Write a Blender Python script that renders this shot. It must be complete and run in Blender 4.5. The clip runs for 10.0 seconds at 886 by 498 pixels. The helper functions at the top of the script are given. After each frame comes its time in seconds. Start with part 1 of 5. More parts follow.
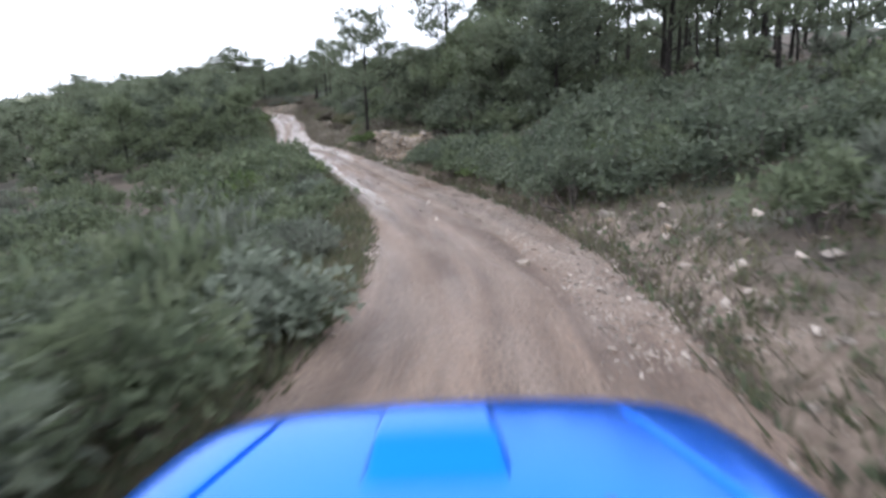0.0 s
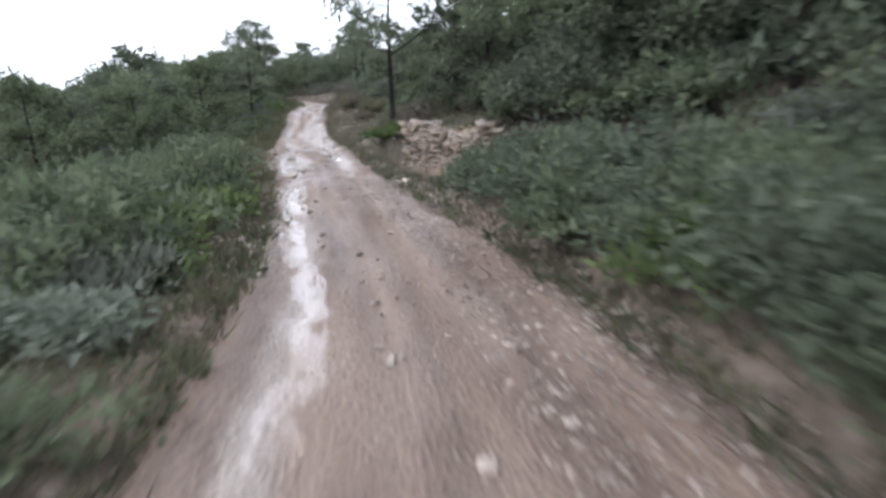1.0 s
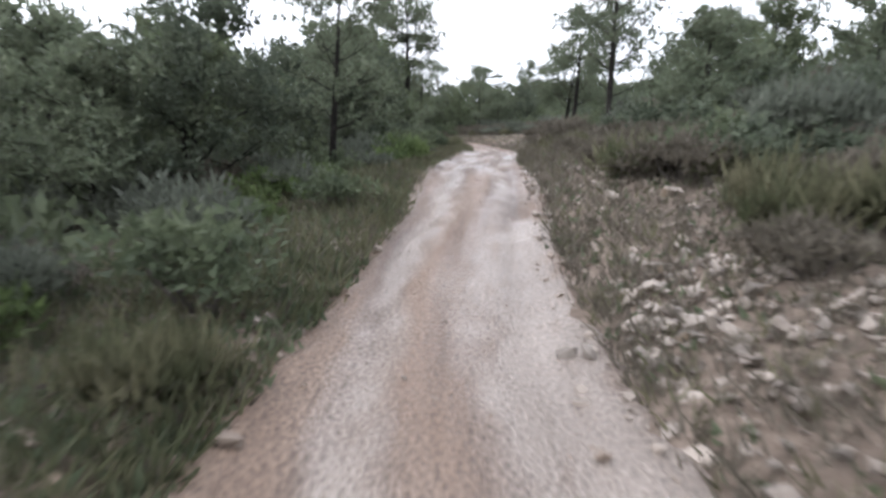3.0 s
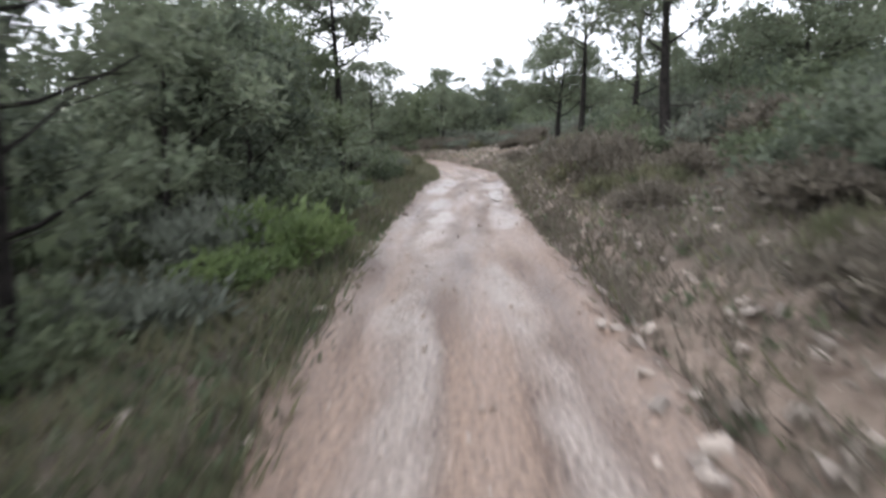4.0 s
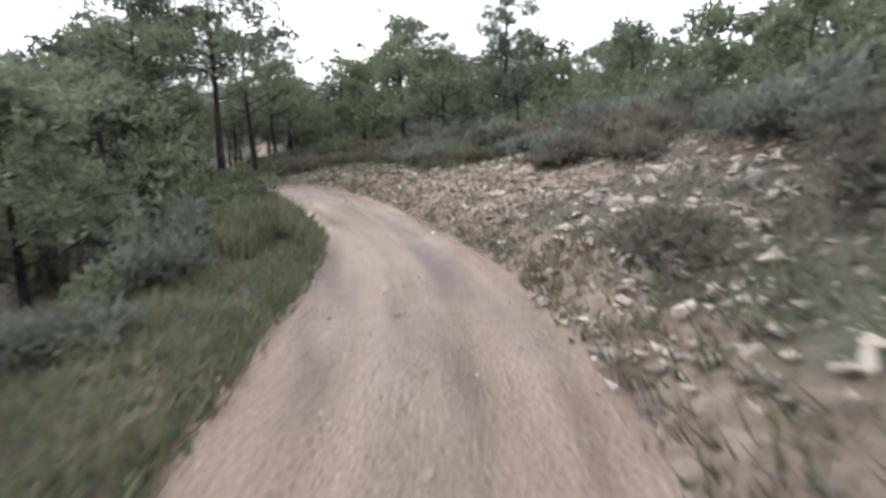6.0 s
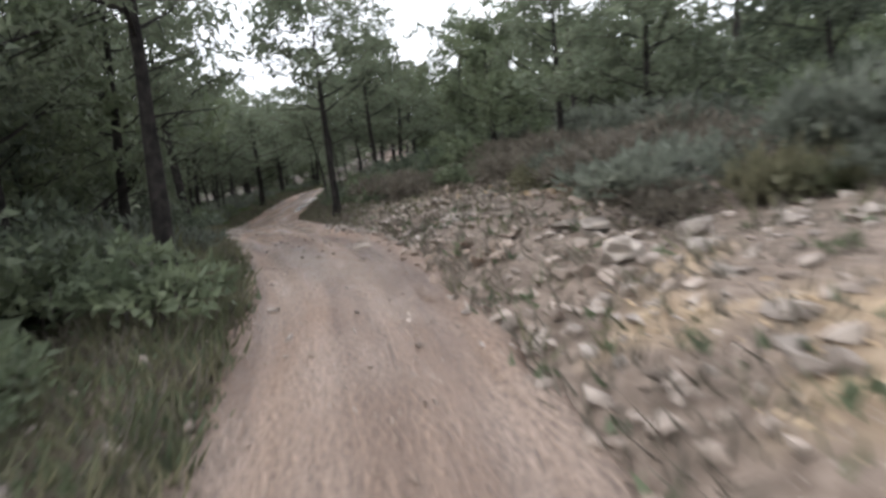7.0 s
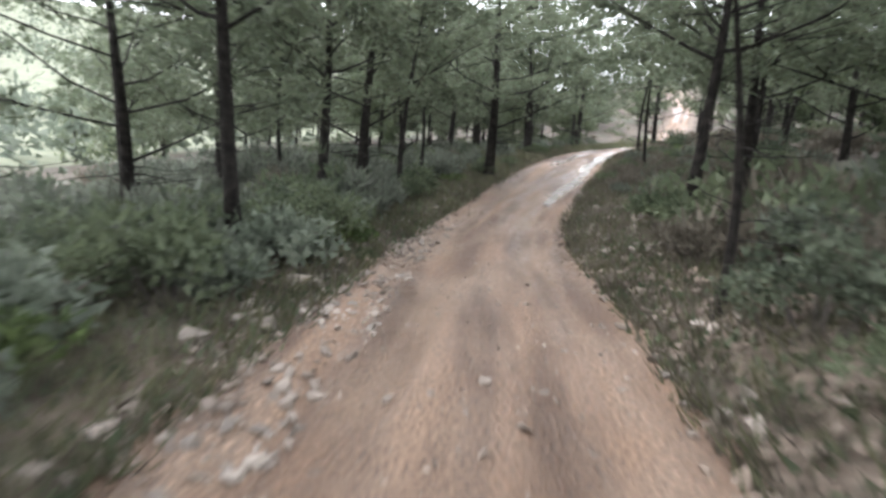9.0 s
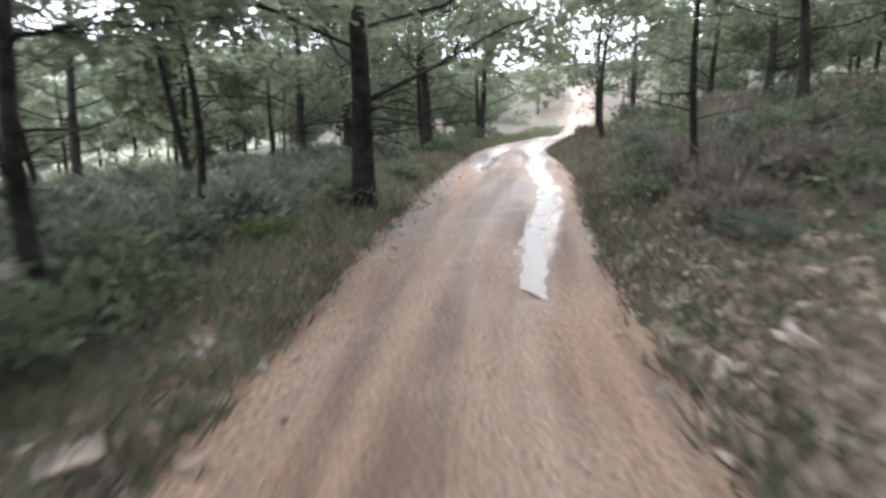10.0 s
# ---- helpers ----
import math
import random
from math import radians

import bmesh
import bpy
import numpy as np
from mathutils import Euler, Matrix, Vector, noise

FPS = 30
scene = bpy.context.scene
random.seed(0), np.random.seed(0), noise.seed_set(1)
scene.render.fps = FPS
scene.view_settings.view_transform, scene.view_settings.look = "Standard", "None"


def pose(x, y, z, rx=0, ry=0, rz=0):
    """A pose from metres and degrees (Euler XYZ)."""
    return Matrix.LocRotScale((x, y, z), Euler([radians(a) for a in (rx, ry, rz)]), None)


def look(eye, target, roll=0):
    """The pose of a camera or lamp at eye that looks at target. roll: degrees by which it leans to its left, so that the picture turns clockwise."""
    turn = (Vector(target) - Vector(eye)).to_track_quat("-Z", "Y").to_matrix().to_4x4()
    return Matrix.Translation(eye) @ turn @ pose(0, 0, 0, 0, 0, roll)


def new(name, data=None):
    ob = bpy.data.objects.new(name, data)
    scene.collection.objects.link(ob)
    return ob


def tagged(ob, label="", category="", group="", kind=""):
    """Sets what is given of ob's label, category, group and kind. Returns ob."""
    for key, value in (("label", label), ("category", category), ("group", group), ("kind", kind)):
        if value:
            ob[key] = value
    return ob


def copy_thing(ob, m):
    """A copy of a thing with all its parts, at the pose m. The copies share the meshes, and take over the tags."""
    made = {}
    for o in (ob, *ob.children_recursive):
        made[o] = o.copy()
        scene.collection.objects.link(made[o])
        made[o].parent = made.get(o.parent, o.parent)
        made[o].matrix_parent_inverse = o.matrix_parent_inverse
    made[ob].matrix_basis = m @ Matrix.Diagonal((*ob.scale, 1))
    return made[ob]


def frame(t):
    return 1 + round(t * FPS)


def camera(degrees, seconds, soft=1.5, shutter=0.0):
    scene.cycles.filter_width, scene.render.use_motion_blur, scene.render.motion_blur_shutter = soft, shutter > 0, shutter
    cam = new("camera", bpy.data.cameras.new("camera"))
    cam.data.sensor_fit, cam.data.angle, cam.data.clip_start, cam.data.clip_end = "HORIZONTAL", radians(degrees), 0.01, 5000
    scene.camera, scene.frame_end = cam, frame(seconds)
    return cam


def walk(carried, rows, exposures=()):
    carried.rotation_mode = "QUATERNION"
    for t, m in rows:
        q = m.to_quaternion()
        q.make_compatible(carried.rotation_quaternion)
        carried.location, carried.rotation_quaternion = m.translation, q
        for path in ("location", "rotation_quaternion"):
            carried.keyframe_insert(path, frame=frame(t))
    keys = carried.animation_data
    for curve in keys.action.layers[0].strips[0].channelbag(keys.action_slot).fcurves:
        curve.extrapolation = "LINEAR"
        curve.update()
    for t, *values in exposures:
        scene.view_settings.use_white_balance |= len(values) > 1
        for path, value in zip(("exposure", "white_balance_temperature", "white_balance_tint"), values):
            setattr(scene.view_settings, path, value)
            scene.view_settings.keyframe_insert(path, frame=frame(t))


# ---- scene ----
# ---- camera ----
cam = camera(73.2, 10.0, 3.0, 0.25)
# the drive: seconds, eye, target, lean
PATH = [
    (0.0, (0.000, 0.000, 1.705), (0.000, 9.701, -0.720), -2.61),
    (0.5, (0.621, 5.924, 1.326), (0.514, 15.597, -1.209), -4.13),
    (1.0, (-0.178, 12.432, 0.997), (-1.230, 22.061, -1.487), -3.23),
    (1.5, (-1.818, 18.890, 0.794), (-3.947, 28.391, -1.487), -0.54),
    (2.0, (-4.017, 24.984, 1.024), (-6.769, 34.408, -0.874), 3.08),
    (2.5, (-6.001, 30.535, 1.158), (-9.269, 39.811, -0.649), 0.09),
    (3.0, (-7.936, 35.589, 0.990), (-11.364, 44.825, -0.725), 2.04),
    (3.2, (-8.504, 36.900, 0.808), (-11.778, 46.202, -0.852), 0.69),
    (4.3, (-11.552, 46.882, 2.050), (-14.429, 56.327, 0.464), -0.68),
    (4.5, (-12.158, 49.159, 2.132), (-15.044, 58.605, 0.565), 0.50),
    (5.0, (-13.886, 55.341, 2.197), (-16.354, 64.910, 0.664), 2.60),
    (5.5, (-15.179, 60.925, 2.397), (-17.629, 70.491, 0.820), 1.27),
    (5.7, (-15.620, 62.931, 2.375), (-18.139, 72.464, 0.712), -0.33),
    (6.8, (-19.128, 73.838, 2.502), (-23.452, 82.725, 0.977), -4.55),
    (7.0, (-20.240, 75.511, 2.596), (-25.182, 84.062, 1.029), -4.92),
    (7.5, (-23.214, 79.222, 2.919), (-29.237, 87.028, 1.247), -2.90),
    (8.0, (-26.770, 82.710, 2.965), (-33.578, 89.817, 1.191), -0.31),
    (8.5, (-30.061, 85.406, 2.740), (-37.413, 91.893, 0.772), 3.63),
    (9.0, (-33.876, 88.854, 2.427), (-41.434, 94.986, 0.129), 4.03),
    (9.5, (-37.793, 92.582, 2.044), (-44.811, 99.316, -0.281), 2.75),
    (10.0, (-42.008, 96.667, 1.638), (-48.379, 104.068, -0.514), -0.47),
]
# seconds, stops, kelvin, tint
EXPOSURE = [(0.0, -0.14, 5950, 15), (2.2, -0.22, 5950, 15), (3.0, -0.08, 6120, 15), (5.0, 0.08, 6180, 15), (5.7, 0.20, 6220, 14), (6.8, -0.02, 6260, 14),
            (7.5, 0.18, 6260, 14), (8.5, 0.76, 6300, 13), (9.1, 1.06, 6200, 13), (10.0, 1.28, 6100, 13)]
walk(cam, [(t, look(eye, target, roll)) for t, eye, target, roll in PATH], exposures=EXPOSURE)

# ---- light: a bright overcast day ----
SUN_UP, SUN_ROUND = radians(48), radians(215)
world = bpy.data.worlds.new("overcast_sky")
scene.world = world
world.use_nodes = True
wn, wl = world.node_tree.nodes, world.node_tree.links
wn.clear()
w_out, w_bg, w_sky = wn.new("ShaderNodeOutputWorld"), wn.new("ShaderNodeBackground"), wn.new("ShaderNodeTexSky")
w_sky.sky_type, w_sky.sun_disc = "NISHITA", False
w_sky.sun_elevation, w_sky.sun_rotation = SUN_UP, SUN_ROUND
w_sky.dust_density, w_sky.air_density, w_sky.ozone_density = 6.0, 1.0, 1.0
# cloud cover: nearly white, even from side to side
w_grey, w_mix = wn.new("ShaderNodeHueSaturation"), wn.new("ShaderNodeMix")
w_grey.inputs["Saturation"].default_value = 0.10
w_mix.data_type = "RGBA"
w_mix.inputs[0].default_value = 0.72
w_tex, w_ramp, w_co = wn.new("ShaderNodeTexNoise"), wn.new("ShaderNodeValToRGB"), wn.new("ShaderNodeTexCoord")
w_tex.inputs["Scale"].default_value, w_tex.inputs["Detail"].default_value = 2.2, 5.0
w_ramp.color_ramp.elements[0].position, w_ramp.color_ramp.elements[1].position = 0.30, 0.70
w_ramp.color_ramp.elements[0].color, w_ramp.color_ramp.elements[1].color = (8.2, 8.6, 9.2, 1), (10.4, 10.5, 10.7, 1)
wl.new(w_co.outputs["Generated"], w_tex.inputs["Vector"])
wl.new(w_tex.outputs["Fac"], w_ramp.inputs["Fac"])
wl.new(w_sky.outputs["Color"], w_grey.inputs["Color"])
wl.new(w_grey.outputs["Color"], w_mix.inputs[6])
wl.new(w_ramp.outputs["Color"], w_mix.inputs[7])
wl.new(w_mix.outputs[2], w_bg.inputs["Color"])
w_bg.inputs["Strength"].default_value = 0.36
wl.new(w_bg.outputs["Background"], w_out.inputs["Surface"])
sun = new("sun", bpy.data.lights.new("sun", "SUN"))
sun.data.energy, sun.data.angle, sun.data.color = 0.9, radians(25), (1.0, 0.97, 0.92)
sun.matrix_world = look((0, 0, 60), (60*math.sin(SUN_ROUND)*-0.9, 60*math.cos(SUN_ROUND)*-0.9, 0))


# ---- the lie of the land ----
# the middle of the track, from behind the first place to the far bend
TRACK = [
    (-3.12, -29.84, -0.80), (-1.25, -11.93, -0.00), (0.00, 0.00, -0.00),
    (0.62, 5.92, -0.38), (-0.18, 12.43, -0.71), (-1.82, 18.89, -0.91),
    (-4.02, 24.98, -0.68), (-6.00, 30.53, -0.55), (-7.94, 35.59, -0.72),
    (-9.60, 40.00, -0.67), (-11.55, 46.88, 0.34), (-13.89, 55.34, 0.49),
    (-15.18, 60.93, 0.69), (-16.58, 67.03, 0.66), (-19.13, 73.84, 0.80),
    (-23.21, 79.22, 1.21), (-26.77, 82.71, 1.26), (-30.06, 85.41, 1.04),
    (-33.88, 88.85, 0.72), (-37.79, 92.58, 0.34), (-42.01, 96.67, -0.07),
    (-49.87, 108.25, 0.45), (-54.48, 115.40, 0.40), (-59.02, 126.10, 0.44),
    (-65.76, 140.66, 0.64), (-70.02, 149.73, 2.39), (-76.39, 159.93, 5.43),
    (-86.93, 170.00, 8.19),
]
# along the track: metres, half width to the left, half width to the right
WIDTHS = [
    (-40, 1.6, 1.3), (0, 1.75, 1.3), (6, 1.7, 1.45), (11, 1.45, 1.75), (18, 1.3, 1.75), (23, 1.1, 1.4),
    (28, 1.2, 1.1), (34, 1.45, 1.2), (40, 1.25, 1.45), (46, 0.9, 1.25), (52, 1.2, 1.2), (60, 1.35, 1.25),
    (67, 1.5, 1.05), (74, 1.6, 1.2), (79, 1.1, 1.0), (85, 1.0, 1.0), (92, 1.3, 1.4), (98, 1.7, 1.45),
    (106, 1.65, 1.6), (112, 1.4, 1.35), (120, 1.4, 1.3), (138, 1.3, 1.2), (150, 0.95, 0.9), (200, 0.9, 0.85),
]


def hermite(knots, step):
    """A smooth line through the knots, with its lengths."""
    c = np.array(knots, float)
    q = np.r_[0, np.cumsum(np.hypot(*np.diff(c[:, :2], axis=0).T))]
    m = np.gradient(c, q, axis=0)
    at = np.arange(0, q[-1], step)
    i = np.clip(np.searchsorted(q, at) - 1, 0, len(q) - 2)
    h = (q[i + 1] - q[i])[:, None]
    u = ((at - q[i])[:, None]) / h
    line = (2*u**3 - 3*u*u + 1)*c[i] + (u**3 - 2*u*u + u)*h*m[i] + (3*u*u - 2*u**3)*c[i + 1] + (u**3 - u*u)*h*m[i + 1]
    return line, at - q[2]


LINE, ALONG = hermite(TRACK, 0.4)
TANG = np.gradient(LINE[:, :2], axis=0)
TANG /= np.linalg.norm(TANG, axis=1)[:, None]
WIDE = np.array(WIDTHS, float)


def on_track(x, y):
    """For arrays of places: metres along the track, metres to its right, the track's height there."""
    x, y = np.ravel(x).astype(float), np.ravel(y).astype(float)
    s, off, z = np.empty(len(x)), np.empty(len(x)), np.empty(len(x))
    for a in range(0, len(x), 20000):
        b = slice(a, a + 20000)
        dx, dy = x[b, None] - LINE[None, :, 0], y[b, None] - LINE[None, :, 1]
        d2 = dx*dx + dy*dy
        i = d2.argmin(1)
        k = np.arange(len(i))
        side = dx[k, i]*TANG[i, 1] - dy[k, i]*TANG[i, 0]
        s[b], off[b] = ALONG[i] + dx[k, i]*TANG[i, 0] + dy[k, i]*TANG[i, 1], np.sign(side)*np.sqrt(d2[k, i])
        w = 1 / (d2 + 4.0)**2
        z[b] = (w*LINE[None, :, 2]).sum(1) / w.sum(1)
    return s, off, z


def ramp(v, a, b):
    u = np.clip((v - a) / (b - a), 0, 1)
    return u*u*(3 - 2*u)


def waves(x, y, size, seed):
    """Smooth bumps of about the given size, within -1 and 1."""
    rng = np.random.RandomState(seed)
    v = np.zeros_like(x)
    for k in range(6):
        a, p, f = rng.uniform(0, 6.28), rng.uniform(0, 6.28), rng.uniform(0.7, 1.5) * 6.28 / size
        v += np.sin((x*np.cos(a) + y*np.sin(a))*f + p + 0.8*np.sin((x*np.sin(a) - y*np.cos(a))*f*0.6 + p*2))
    return v / 6


def height(x, y):
    """The ground's height for arrays of places, with the shape of the banks and slopes."""
    x, y = np.ravel(x).astype(float), np.ravel(y).astype(float)
    s, off, z = on_track(x, y)
    left, right = np.interp(s, WIDE[:, 0], WIDE[:, 1]), np.interp(s, WIDE[:, 0], WIDE[:, 2])
    dr, dl = np.maximum(off - right, 0), np.maximum(-off - left, 0)
    steep = np.interp(s, [0, 14, 24, 40, 60, 70, 84, 100, 130], [0.12, 0.2, 0.26, 0.18, 0.30, 0.30, 0.20, 0.20, 0.2])
    up = 0.22*ramp(dr, 0, 0.8) + steep*np.minimum(dr, 8) + 0.09*np.clip(dr - 8, 0, 50)
    fall = np.interp(s, [0, 20, 45, 60, 75, 95, 130], [0.33, 0.27, 0.14, 0.20, 0.24, 0.16, 0.1])
    down = 0.10*ramp(dl, 0, 0.5) - fall*np.clip(dl - 1.0, 0, 22) - 0.05*np.clip(dl - 23, 0, 30)
    # the far side of the valley rises again
    bearing = np.degrees(np.arctan2(-x, y))
    hill = ramp(bearing, 33, 47)*(1 - ramp(bearing, 120, 160))
    down = down + 0.10*np.clip(dl - 50, 0, 130) + 0.19*hill*np.clip(dl - 180, 0, 220)
    # the hollow that the dry-stone wall holds back
    ahead = 30.3 - (s + 3.1*(off - 2.4))
    down = down - 1.05*ramp(ahead, -0.2, 0.7)*(1 - ramp(ahead, 5.0, 10.0))*ramp(off, 1.3, 2.3)*(1 - ramp(off, 4.2, 5.6))
    rough = ramp(np.abs(off), 1.5, 5)
    return z + up + down + rough*(0.16*waves(x, y, 7, 3) + 0.06*waves(x, y, 2.1, 5)) + ramp(np.abs(off), 8, 40)*0.7*waves(x, y, 30, 8)


# ---- materials ----
def material(name, dark, light, scale=6.0, rough=0.8, bump=0.3, island=0.0, detail_scale=None, third=None, metal=0.0, object_random=0.0, dist=0.02):
    """Two colours mixed by noise at two sizes, with relief; island: how much each small piece differs in brightness."""
    m = bpy.data.materials.new(name)
    m.use_nodes = True
    n, l = m.node_tree.nodes, m.node_tree.links
    b = n["Principled BSDF"]
    co = n.new("ShaderNodeTexCoord")
    big, fine = n.new("ShaderNodeTexNoise"), n.new("ShaderNodeTexNoise")
    big.inputs["Scale"].default_value, big.inputs["Detail"].default_value = scale, 4
    fine.inputs["Scale"].default_value, fine.inputs["Detail"].default_value = detail_scale or scale * 9, 6
    for t in (big, fine):
        l.new(co.outputs["Object"], t.inputs["Vector"])
    r1 = n.new("ShaderNodeValToRGB")
    r1.color_ramp.elements[0].position, r1.color_ramp.elements[1].position = 0.35, 0.65
    r1.color_ramp.elements[0].color, r1.color_ramp.elements[1].color = (*dark, 1), (*light, 1)
    l.new(big.outputs["Fac"], r1.inputs["Fac"])
    last = r1.outputs["Color"]
    mul = n.new("ShaderNodeHueSaturation")
    l.new(last, mul.inputs["Color"])
    rng = n.new("ShaderNodeMapRange")
    rng.inputs["To Min"].default_value, rng.inputs["To Max"].default_value = 0.72, 1.28
    l.new(fine.outputs["Fac"], rng.inputs["Value"])
    value = rng.outputs["Result"]
    if island or object_random:
        g = n.new("ShaderNodeNewGeometry") if island else n.new("ShaderNodeObjectInfo")
        r2 = n.new("ShaderNodeMapRange")
        k = island or object_random
        r2.inputs["To Min"].default_value, r2.inputs["To Max"].default_value = 1 - k, 1 + k
        l.new(g.outputs["Random Per Island" if island else "Random"], r2.inputs["Value"])
        times = n.new("ShaderNodeMath")
        times.operation = "MULTIPLY"
        l.new(value, times.inputs[0]), l.new(r2.outputs["Result"], times.inputs[1])
        value = times.outputs[0]
    l.new(value, mul.inputs["Value"])
    last = mul.outputs["Color"]
    if third:
        mix, mask, r3 = n.new("ShaderNodeMix"), n.new("ShaderNodeTexNoise"), n.new("ShaderNodeMapRange")
        mix.data_type = "RGBA"
        mask.inputs["Scale"].default_value, mask.inputs["Detail"].default_value = scale * 0.45, 5
        r3.inputs["From Min"].default_value, r3.inputs["From Max"].default_value = 0.52, 0.66
        l.new(co.outputs["Object"], mask.inputs["Vector"]), l.new(mask.outputs["Fac"], r3.inputs["Value"])
        l.new(r3.outputs["Result"], mix.inputs[0]), l.new(last, mix.inputs[6])
        mix.inputs[7].default_value = (*third, 1)
        last = mix.outputs[2]
    l.new(last, b.inputs["Base Color"])
    b.inputs["Roughness"].default_value, b.inputs["Metallic"].default_value = rough, metal
    if bump:
        bp = n.new("ShaderNodeBump")
        bp.inputs["Strength"].default_value, bp.inputs["Distance"].default_value = bump, dist
        l.new(fine.outputs["Fac"], bp.inputs["Height"]), l.new(bp.outputs["Normal"], b.inputs["Normal"])
    return m


def leafy(name, dark, light, island=0.28):
    """Leaves: a colour that drifts over the plant and differs leaf by leaf, partly lit from behind."""
    m = material(name, dark, light, scale=1.3, rough=0.62, bump=0, island=island, detail_scale=5)
    n, l = m.node_tree.nodes, m.node_tree.links
    b, out = n["Principled BSDF"], n["Material Output"]
    b.inputs["Specular IOR Level"].default_value = 0.25
    tl, mix = n.new("ShaderNodeBsdfTranslucent"), n.new("ShaderNodeMixShader")
    mix.inputs[0].default_value = 0.52
    src = b.inputs["Base Color"].links[0].from_socket
    l.new(src, tl.inputs["Color"])
    l.new(b.outputs["BSDF"], mix.inputs[1]), l.new(tl.outputs["BSDF"], mix.inputs[2])
    l.new(mix.outputs["Shader"], out.inputs["Surface"])
    return m


M_BARK = material("pine_bark", (0.012, 0.011, 0.010), (0.034, 0.030, 0.027), 5, 0.95, 0.9, dist=0.05)
M_BARK.node_tree.nodes["Principled BSDF"].inputs["Specular IOR Level"].default_value = 0.1
M_TWIG = material("grey_twigs", (0.05, 0.043, 0.037), (0.11, 0.097, 0.085), 6, 0.95, 0.2)
M_NEEDLE = leafy("pine_needles", (0.098, 0.120, 0.078), (0.140, 0.160, 0.104))
M_NEEDLE_B = leafy("young_pine_needles", (0.088, 0.112, 0.064), (0.126, 0.148, 0.086))
M_OAK = leafy("oak_leaves", (0.062, 0.078, 0.054), (0.102, 0.120, 0.080))
M_BUSH = leafy("shrub_leaves", (0.070, 0.090, 0.054), (0.116, 0.136, 0.080))
M_ROSEMARY = leafy("rosemary_leaves", (0.086, 0.098, 0.076), (0.132, 0.144, 0.112))
M_PALE = leafy("pale_shrub_leaves", (0.110, 0.132, 0.098), (0.168, 0.190, 0.146))
M_FRESH = leafy("fresh_green_leaves", (0.066, 0.098, 0.036), (0.108, 0.142, 0.056))
M_HEATH = leafy("brown_heath", (0.086, 0.076, 0.058), (0.138, 0.122, 0.096))
M_GRASS = leafy("dry_and_green_grass", (0.066, 0.076, 0.040), (0.138, 0.130, 0.080))
M_EARTH = material("woodland_earth", (0.036, 0.028, 0.020), (0.074, 0.057, 0.041), 0.7, 0.95, 0.7, detail_scale=9, third=(0.042, 0.048, 0.030), dist=0.06)
M_STONE = material("limestone", (0.120, 0.102, 0.084), (0.235, 0.206, 0.174), 3.0, 0.85, 0.6, third=(0.240, 0.186, 0.132), object_random=0.30)
M_RUBBLE = material("limestone_rubble", (0.140, 0.117, 0.097), (0.262, 0.228, 0.194), 0.8, 0.85, 0.5, island=0.42, detail_scale=14, third=(0.172, 0.130, 0.098))
M_OCHRE = material("ochre_rubble", (0.22, 0.155, 0.09), (0.38, 0.29, 0.18), 0.8, 0.9, 0.5, island=0.3, detail_scale=14)
M_FAR = leafy("far_woods", (0.092, 0.112, 0.084), (0.132, 0.152, 0.114), 0.25)


def layer(m, attribute, dark, light, scale, low, high):
    """Another surface laid over a material where the named attribute says, with a ragged edge."""
    n, l = m.node_tree.nodes, m.node_tree.links
    b = n["Principled BSDF"]
    src = b.inputs["Base Color"].links[0].from_socket
    co, t, a = n.new("ShaderNodeTexCoord"), n.new("ShaderNodeTexNoise"), n.new("ShaderNodeAttribute")
    t2, tone, add, keen, x = n.new("ShaderNodeTexNoise"), n.new("ShaderNodeValToRGB"), n.new("ShaderNodeMath"), n.new("ShaderNodeMapRange"), n.new("ShaderNodeMix")
    t.inputs["Scale"].default_value, t.inputs["Detail"].default_value = scale, 6
    t2.inputs["Scale"].default_value, t2.inputs["Detail"].default_value = scale*5, 6
    a.attribute_name = attribute
    tone.color_ramp.elements[0].position, tone.color_ramp.elements[0].color = 0.35, (*dark, 1)
    tone.color_ramp.elements[1].position, tone.color_ramp.elements[1].color = 0.65, (*light, 1)
    add.operation = "ADD"
    keen.inputs["From Min"].default_value, keen.inputs["From Max"].default_value = low, high
    x.data_type = "RGBA"
    for q in (t, t2):
        l.new(co.outputs["Object"], q.inputs["Vector"])
    l.new(t2.outputs["Fac"], tone.inputs["Fac"])
    l.new(t.outputs["Fac"], add.inputs[0]), l.new(a.outputs["Fac"], add.inputs[1])
    l.new(add.outputs[0], keen.inputs["Value"]), l.new(keen.outputs["Result"], x.inputs[0])
    l.new(src, x.inputs[6]), l.new(tone.outputs["Color"], x.inputs[7]), l.new(x.outputs[2], b.inputs["Base Color"])


layer(M_EARTH, "clay", (0.080, 0.059, 0.043), (0.150, 0.116, 0.090), 1.6, 0.80, 1.10)
layer(M_EARTH, "ochre", (0.150, 0.106, 0.064), (0.255, 0.195, 0.126), 1.3, 0.84, 1.16)
layer(M_EARTH, "meadow", (0.078, 0.090, 0.052), (0.135, 0.144, 0.092), 0.12, 0.85, 1.15)


